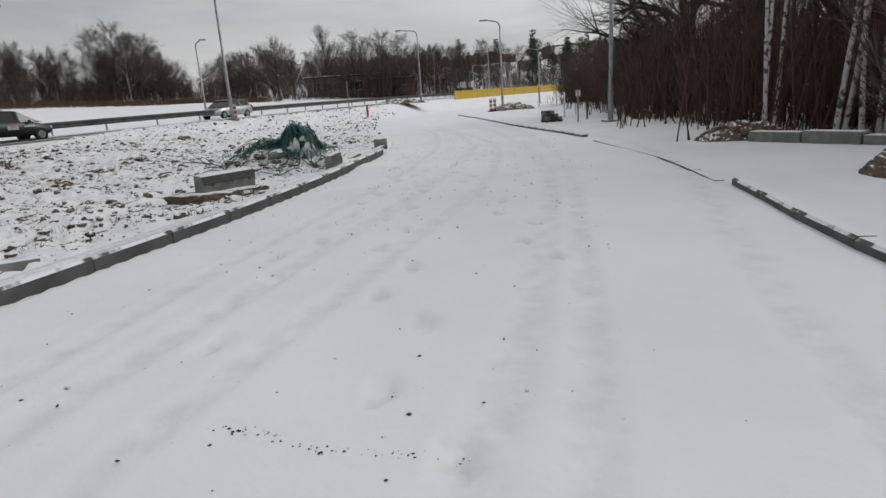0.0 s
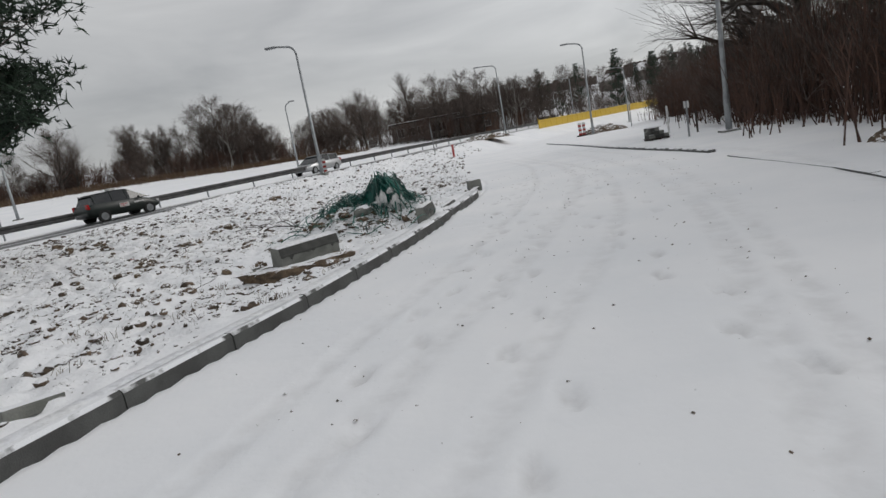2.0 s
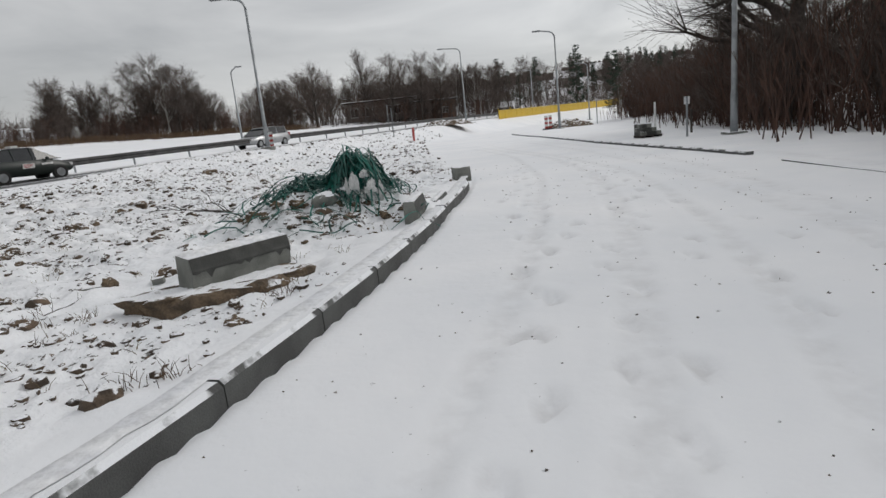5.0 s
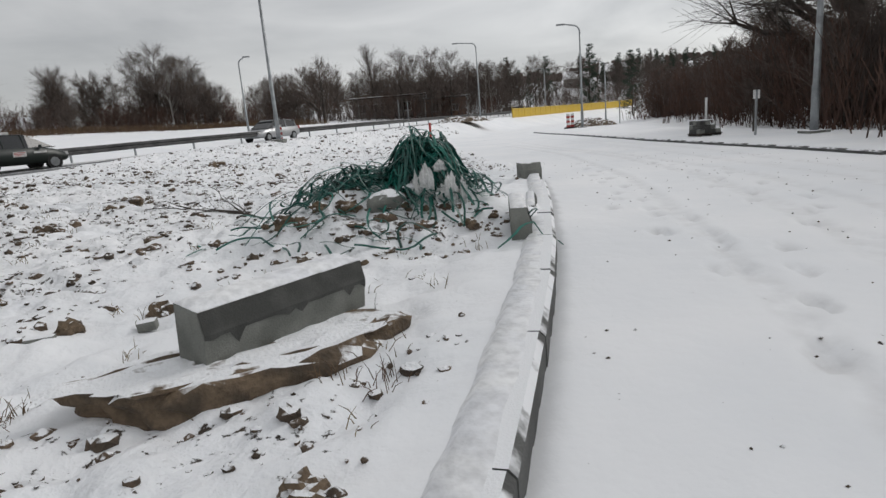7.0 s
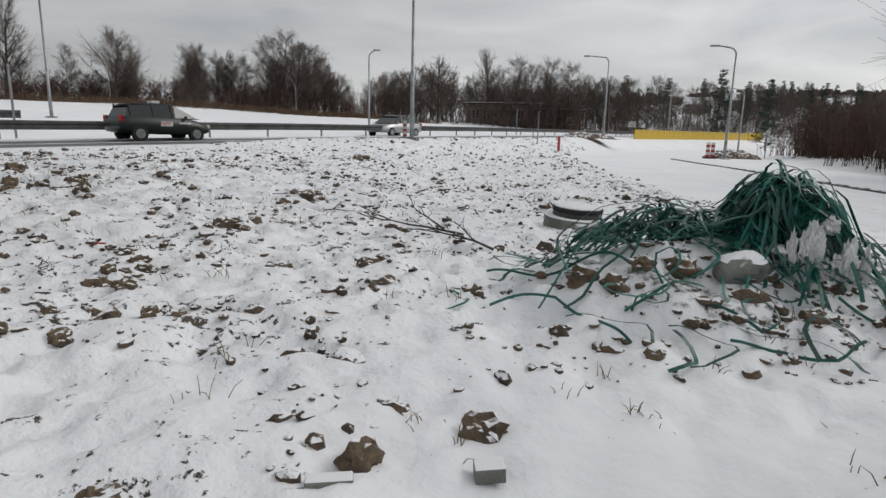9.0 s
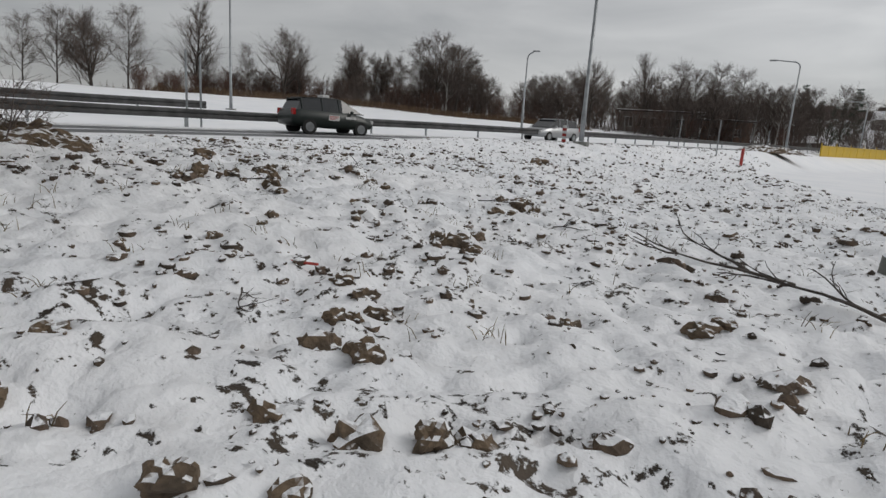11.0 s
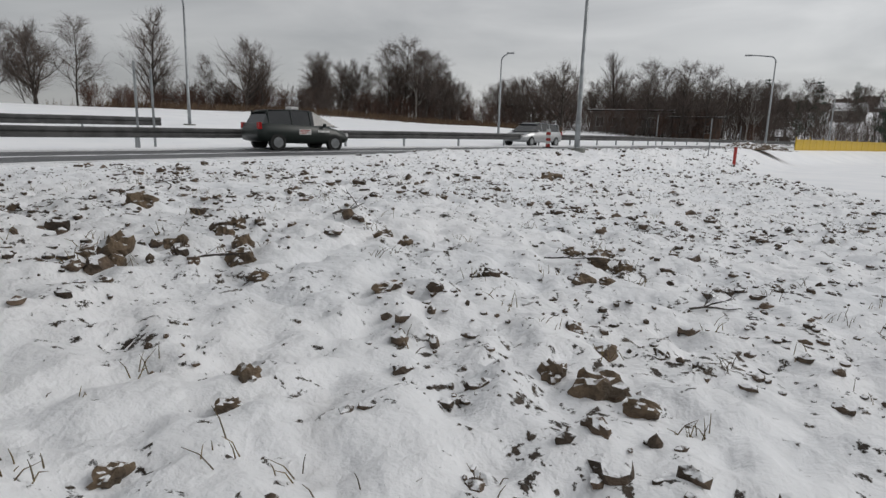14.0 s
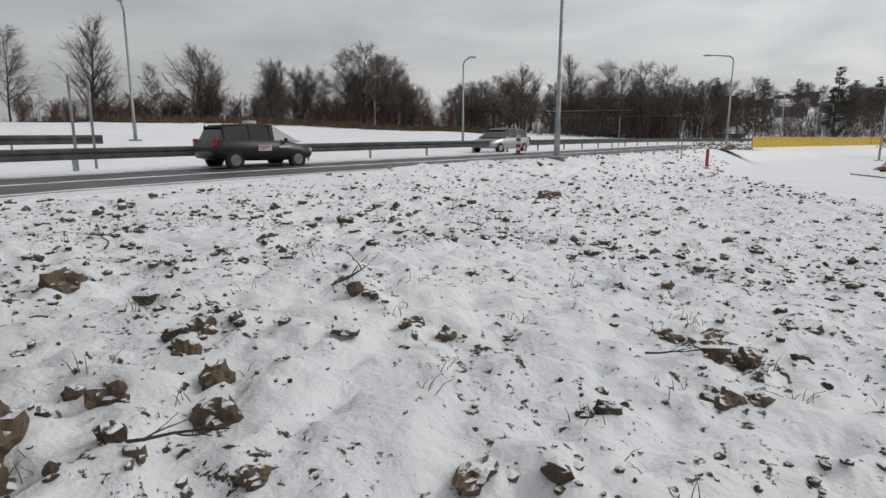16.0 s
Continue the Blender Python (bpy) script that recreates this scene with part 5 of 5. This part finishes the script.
kind("shrub2", "shrub", M_TWIG, M_TWIG, 18, 3.8, 0.035, spread_=0.5, first=0.04, n1=7, n2=3, n3=4, up=0.7, twig_r=0.012, stems=5, wig=0.12)
kind("tallbirch", "birch_tree", M_BIRCH, M_TWIG, 19, 13.0, 0.06, spread_=0.16, first=0.45, n1=12, n2=5, n3=4, droop=0.06, up=0.8, twig_r=0.010, wig=0.05)
kind("tallthin", "tree", M_BARK, M_TWIG, 20, 14.0, 0.12, spread_=0.2, first=0.3, n1=14, n2=6, n3=4, up=0.6, twig_r=0.012, wig=0.05)


def conifer(seed, height, width, levels, layers_up=0.05, bare=0.25, clump=0.32, tufts=1.0):
    """A conifer: trunk with boughs, and needle tufts along them."""
    rs = random.Random(seed)
    TV, TF, CV, CF = [], [], [], []
    top = Vector((rs.uniform(-0.3, 0.3), rs.uniform(-0.3, 0.3), height))
    tr = [Vector((0, 0, -0.3)).lerp(top, k / 8) + Vector((rs.gauss(0, 0.05), rs.gauss(0, 0.05), 0)) for k in range(9)]
    tube(TV, TF, tr, list(np.linspace(height * 0.014, 0.02, 9)), 8)
    for k in range(levels):
        u = bare + (1 - bare) * k / levels
        i = min(7, int(u * 8)); p = tr[i].lerp(tr[i + 1], u * 8 - i)
        for _ in range(rs.randint(3, 5)):
            a = rs.uniform(0, 6.28); L = width * (1.08 - u) ** 0.8 * rs.uniform(0.6, 1.1)
            d = Vector((math.cos(a), math.sin(a), layers_up + rs.uniform(-0.15, 0.25)))
            pts = [p + d * L * s + Vector((0, 0, 0.16 * L * s * s + rs.gauss(0, 0.04))) for s in (0, 0.33, 0.66, 1)]
            tube(TV, TF, pts, [0.035, 0.025, 0.016, 0.008], 4)
            for q in range(int(tufts * (6 + L * 7))):
                s = rs.uniform(0.25, 1.05)
                c = pts[0].lerp(pts[3], min(1, s)) + Vector((rs.gauss(0, 0.15), rs.gauss(0, 0.15), rs.gauss(0.05, 0.1))) * (0.5 + L * 0.4)
                for _ in range(7):
                    e = Vector((rs.gauss(0, 1), rs.gauss(0, 1), rs.gauss(0.35, 0.8))).normalized() * clump * rs.uniform(0.5, 1)
                    sd = e.cross(Vector((rs.gauss(0, 1), rs.gauss(0, 1), rs.gauss(0, 1)))).normalized() * clump * 0.09
                    n = len(CV)
                    CV.extend([c - sd, c + sd, c + e]); CF.append((n, n + 1, n + 2))
    return (TV, TF), (CV, CF)


def conifer_kind(key, name, *a, **k):
    (tv, tf), (cv, cf) = conifer(*a, **k)
    KINDS[key] = dict(name=name, trunk=mesh_of("trunk", tv, tf, M_BARK, True), crown=mesh_of("crown", cv, cf, M_NEEDLE))


conifer_kind("pine", "pine_tree", 31, 12.0, 4.0, 38, 0.22, 0.14, 0.24, 8.0)
conifer_kind("spruce", "spruce_tree", 32, 11.0, 2.6, 24, -0.05, 0.08, 0.34, 0.8)

# by the left end of the verge
PINE, BARE = (-10.6, 12.0), (-8.5, 9.0)
tree("pine", PINE[0], PINE[1], 30, 1.0, "dark green pine rising beside the churned verge", "trees on the verge")
tree("birch2", BARE[0], BARE[1], 80, 0.95, "bare brown tree leaning over the churned verge", "trees on the verge")
tree("ash", PINE[0] - 2.6, PINE[1] - 2.2, 10, 0.9, "bare dark tree beside the pine", "trees on the verge")
tree("birch2", BARE[0] - 3.0, BARE[1] + 0.4, 10, 0.85, "bare twiggy birch beside the pine", "trees on the verge")
tree("shrub2", PINE[0] - 2.4, PINE[1] - 0.8, 10, 0.5, "low bare brush at the foot of the pine", "trees on the verge", category="shrub")
tree("shrub", BARE[0] - 2.0, BARE[1] - 1.2, 70, 0.6, "low bare russet brush at the verge's end", "trees on the verge", category="shrub")
tree("shrub", PINE[0] - 3.0, PINE[1] + 0.6, 20, 0.7, "bare russet brush behind the verge", "trees on the verge", category="shrub")
tree("shrub2", -11.8, 13.4, 140, 0.3, "flattened bare branches on an earth hump", "trees on the verge", category="shrub", lean=50)
rubble(-12.2, 13.6, 1.0, 0.7, 0.28, 6, 12, "earth hump with roots and snow near the pine")

rs = random.Random(40)
# the belt beyond the main road
far = [("round", -57.5, 45.2, 0.8, "broad bare tree beyond the slip road"), ("birch2", -55.5, 47.4, 0.78, "bare birch beyond the slip road"), ("birch2", -59, 43, 0.7, "bare birch beyond the slip road"), ("young", -56.5, 44, 0.9, "slender bare tree beyond the slip road"), ("birch2", -60.5, 41, 0.6, "bare birch beyond the slip road"),
       ("ash", -54.6, 54.3, 1.08, "tall bare tree with upright limbs behind the road"), ("round", -54.0, 55.2, 0.5, "low bare tree at the foot of the tall one"), ("birch", -55.2, 62.3, 0.68, "slender bare birch on the mound"), ("round", -50.9, 63.5, 0.92, "bare spreading tree on the mound"), ("ash", -50.0, 65.0, 0.7, "bare tree with upright limbs on the mound"),
       ("birch2", -42.6, 81, 1.0, "bare birch with drooping twigs over the belt"), ("birch2", -40.8, 82.2, 1.1, "bare birch with drooping twigs over the belt"), ("birch", -39.2, 82.6, 1.0, "bare birch with drooping twigs over the belt"), ("birch2", -38.0, 83.5, 0.95, "bare birch with drooping twigs over the belt"),
       ("round", -38.9, 91.7, 0.72, "rounded bare tree in the belt"), ("round", -36.5, 92.5, 0.68, "rounded bare tree in the belt"), ("round", -33.5, 97, 0.66, "rounded bare tree in the hedge"), ("round", -30.5, 98.5, 0.7, "rounded bare tree in the hedge"), ("round", -27.6, 99.6, 0.68, "rounded bare tree in the hedge"),
       ("round", -22.6, 96.6, 1.12, "large rounded bare tree by the derelict building"), ("ash", -17.1, 114.6, 1.45, "tall bare tree behind the derelict building"), ("birch2", -11.3, 104.0, 1.15, "leaning bare birch by the building"), ("birch2", -9.0, 105, 1.05, "bare birch by the building"), ("birch2", -6.7, 104.3, 1.15, "bare birch with dark trunk by the building"), ("birch2", -3.5, 105.3, 1.1, "bare birch with drooping twigs by the annex"),
       ("birch", -0.6, 108.0, 1.0, "bare birch in the clump by the shed"), ("birch", 0.9, 109.2, 0.95, "bare birch in the clump by the shed"), ("birch", 2.2, 107.4, 0.97, "bare birch in the clump by the shed"), ("birch", 3.5, 108.6, 0.95, "bare birch in the clump by the shed"), ("birch2", 4.4, 109.5, 0.9, "bare birch in the clump by the shed"),
       ("spruce", 10.4, 134.3, 0.75, "dark spruce behind the shed"), ("spruce", 13.0, 137, 0.68, "dark spruce behind the shed"), ("spruce", 7.9, 131, 0.7, "dark spruce behind the shed")]
for k, x, y, s, lb in far:
    tree(k, x, y, rs.uniform(0, 360), s, lb, "trees beyond the main road")
for _ in range(30):
    u = rs.random()
    x, y = -55 + 19 * u + rs.gauss(0, 2.0), 71 + 21 * u + rs.gauss(0, 3.0)
    tree(rs.choice(["young", "young", "young", "birch2", "shrub"]), x, y, rs.uniform(0, 360), rs.choice([0.6, 0.75, 0.85, 1.0, 1.15]), "slender bare tree in the far belt", "trees beyond the main road")
for _ in range(84):
    u = rs.random()
    x, y = -58 + 30 * u + rs.gauss(0, 1.8), 62 + 38 * u + rs.gauss(0, 2.0)
    tree(rs.choice(["shrub", "shrub2", "shrub"]), x, y, rs.uniform(0, 360), rs.uniform(0.6, 1.15), "bare russet shrub in the far belt", "shrubs beyond the main road", category="shrub")
for _ in range(30):
    tree("shrub", -54 + rs.uniform(-4, 3), 53 + rs.uniform(-6, 7), rs.uniform(0, 360), rs.uniform(0.5, 0.75), "low russet hedge shrub by the brown house", "hedge by the house", category="shrub")
for _ in range(48):
    u = rs.random()
    tree(rs.choice(["round", "birch2", "ash"]), -36 + 44 * u + rs.gauss(0, 3), 116 + 8 * u + rs.gauss(0, 5), rs.uniform(0, 360), rs.uniform(0.75, 1.05), "bare tree in the wood behind the building", "wood behind the building")
for _ in range(30):
    u = rs.random()
    tree(rs.choice(["shrub2", "shrub"]), -36 + 40 * u + rs.gauss(0, 2), 99 + 10 * u + rs.gauss(0, 2), rs.uniform(0, 360), rs.uniform(0.9, 1.4), "bare thicket shrub around the building", "shrubs round the building", category="shrub")
for _ in range(95):
    u = rs.random()
    tree(rs.choice(["round", "shrub2", "spruce", "birch2"]), 12 + 90 * u + rs.gauss(0, 6), 150 + 110 * u + rs.gauss(0, 22), rs.uniform(0, 360), rs.uniform(0.7, 1.15), "distant bare tree on the hillside", "hillside trees")

# the wood on the right side of the new road
tree("oak", 14.4, 32.2, 200, 1.25, "great dark oak with crooked spreading limbs", "wood beside the new road")
for x, y, s, ln in ((9.0, 11.8, 0.95, 3), (9.35, 11.5, 1.0, -3), (9.25, 11.9, 0.95, -5), (9.75, 11.4, 0.95, 2), (10.5, 12.6, 1.0, 1), (10.1, 10.9, 0.95, -2), (8.5, 13.4, 0.9, 4), (9.2, 14.2, 0.9, 0), (8.2, 12.8, 0.8, 2)):
    tree("tallbirch", x, y, rs.uniform(0, 360), s, "slim white-barked birch at the wood's edge", "wood beside the new road", lean=ln)
for _ in range(58):
    y = rs.uniform(6, 64); x = 11.0 + 0.16 * max(0, y - 25) + abs(rs.gauss(0, 7))
    deep = x > 0.62 * y - 1.5
    tree(rs.choice(["tallthin", "tallthin", "ash", "birch2", "spruce"] if deep else ["young", "birch2", "young"]), x, y, rs.uniform(0, 360), rs.uniform(0.85, 1.15) if deep else rs.uniform(0.45, 0.65), "dark bare tree in the dense wood", "wood beside the new road")
for _ in range(100):
    y = rs.uniform(9, 70); x = 9.4 + 0.16 * max(0, y - 22) + abs(rs.gauss(0, 2.8))
    tree(rs.choice(["shrub", "shrub2"]), x, y, rs.uniform(0, 360), rs.uniform(0.6, 1.2) if y < 30 else rs.uniform(0.75, 1.35), "dense dark russet thicket shrub", "thicket beside the new road", category="shrub")
for _ in range(14):
    tree("spruce", rs.uniform(20, 36), rs.uniform(2, 26), rs.uniform(0, 360), rs.uniform(0.9, 1.3), "dark spruce deep in the wood", "wood beside the new road")

for _ in range(26):
    tree(rs.choice(["tallthin", "spruce", "tallthin", "ash"]), rs.uniform(11.5, 22), rs.uniform(5, 18), rs.uniform(0, 360), rs.uniform(0.9, 1.2), "dark bare tree in the dense wood", "wood beside the new road")

# dry grass on the mound beyond the road
V, Fc = [], []
for _ in range(3200):
    u = rs.random()
    x, y = -56 + 32 * u + rs.gauss(0, 1.6), 50 + 44 * u + rs.gauss(0, 1.6)
    z = land_at(x, y)
    for _ in range(3):
        a, h = rs.uniform(0, 6.28), rs.uniform(0.3, 0.8)
        b = Vector((x + rs.gauss(0, 0.2), y + rs.gauss(0, 0.2), z - 0.05))
        tube(V, Fc, [b, b + Vector((math.cos(a) * 0.25 * h, math.sin(a) * 0.25 * h, h))], [0.025, 0.006], 3)
tagged(new("dry_grass", mesh_of("dry_grass", V, Fc, M_HEATH)), "band of dry russet grass on the snowy mound", "grass", kind="stuff")
# thin undergrowth that fills the belts
def undergrowth(count, ends, depth, tall, material, label):
    V, Fc = [], []
    for _ in range(count):
        u = rs.random()
        x = ends[0] + (ends[2] - ends[0]) * u + rs.gauss(0, depth); y = ends[1] + (ends[3] - ends[1]) * u + rs.gauss(0, depth)
        z = land_at(x, y); h = rs.uniform(*tall) * (0.65 + 0.7 * abs(noise.noise((x * 0.12, y * 0.12, 3))))
        for k in range(4):
            a, ln = rs.uniform(0, 6.28), rs.uniform(0.05, 0.35)
            b = Vector((x + rs.gauss(0, 0.3), y + rs.gauss(0, 0.3), z - 0.1)); t = b + Vector((math.cos(a) * ln * h, math.sin(a) * ln * h, h * rs.uniform(0.7, 1)))
            tube(V, Fc, [b, t], [0.022, 0.008], 3)
            for q in range(4):
                w = b.lerp(t, rs.uniform(0.3, 0.95)); a2 = rs.uniform(0, 6.28); m = h * rs.uniform(0.1, 0.25)
                tube(V, Fc, [w, w + Vector((math.cos(a2) * m * 0.5, math.sin(a2) * m * 0.5, m))], [0.011, 0.005], 3)
    return tagged(new("undergrowth", mesh_of("undergrowth", V, Fc, material)), label, "undergrowth", kind="stuff")


undergrowth(360, (-58, 64, -28, 101), 2.0, (2.2, 5.0), M_TWIG, "fine bare undergrowth filling the far belt")
undergrowth(300, (-58, 59, -28, 99), 1.5, (1.2, 2.6), M_TWIG_RED, "russet bare undergrowth along the far belt")
undergrowth(420, (-30, 101, 8, 113), 2.5, (2.5, 6.0), M_TWIG, "bare undergrowth round the low buildings")
undergrowth(440, (10.6, 12, 19.0, 70), 1.5, (1.6, 5.2), M_TWIG_RED, "dense dark undergrowth beside the new road")
undergrowth(520, (14, 127, 66, 176), 4.0, (2.2, 4.6), M_TWIG, "bare undergrowth on the slope behind the barrier")
undergrowth(800, (14, 150, 110, 260), 9.0, (3.0, 7.0), M_TWIG, "bare undergrowth on the far hillside")

# far woods on the ridge
V, Fc = [], []
for _ in range(1500):
    u = rs.random()
    x = -40 + 330 * u; y = 300 + rs.uniform(0, 90) + 40 * math.sin(u * 9)
    z = land_at(x, y); h = rs.uniform(4, 8)
    for _ in range(3):
        a, w = rs.uniform(0, 6.28), rs.uniform(0.8, 2.2)
        b = Vector((x + rs.gauss(0, 1.5), y, z))
        tube(V, Fc, [b, b + Vector((0, 0, h * 0.45)), b + Vector((rs.gauss(0, 0.5), 0, h))], [w * 0.8, w * 1.2, w * 0.45], 5)
tagged(new("far_woods", mesh_of("far_woods", V, Fc, M_TWIG)), "dark distant woods along the ridge", "woods", kind="stuff")
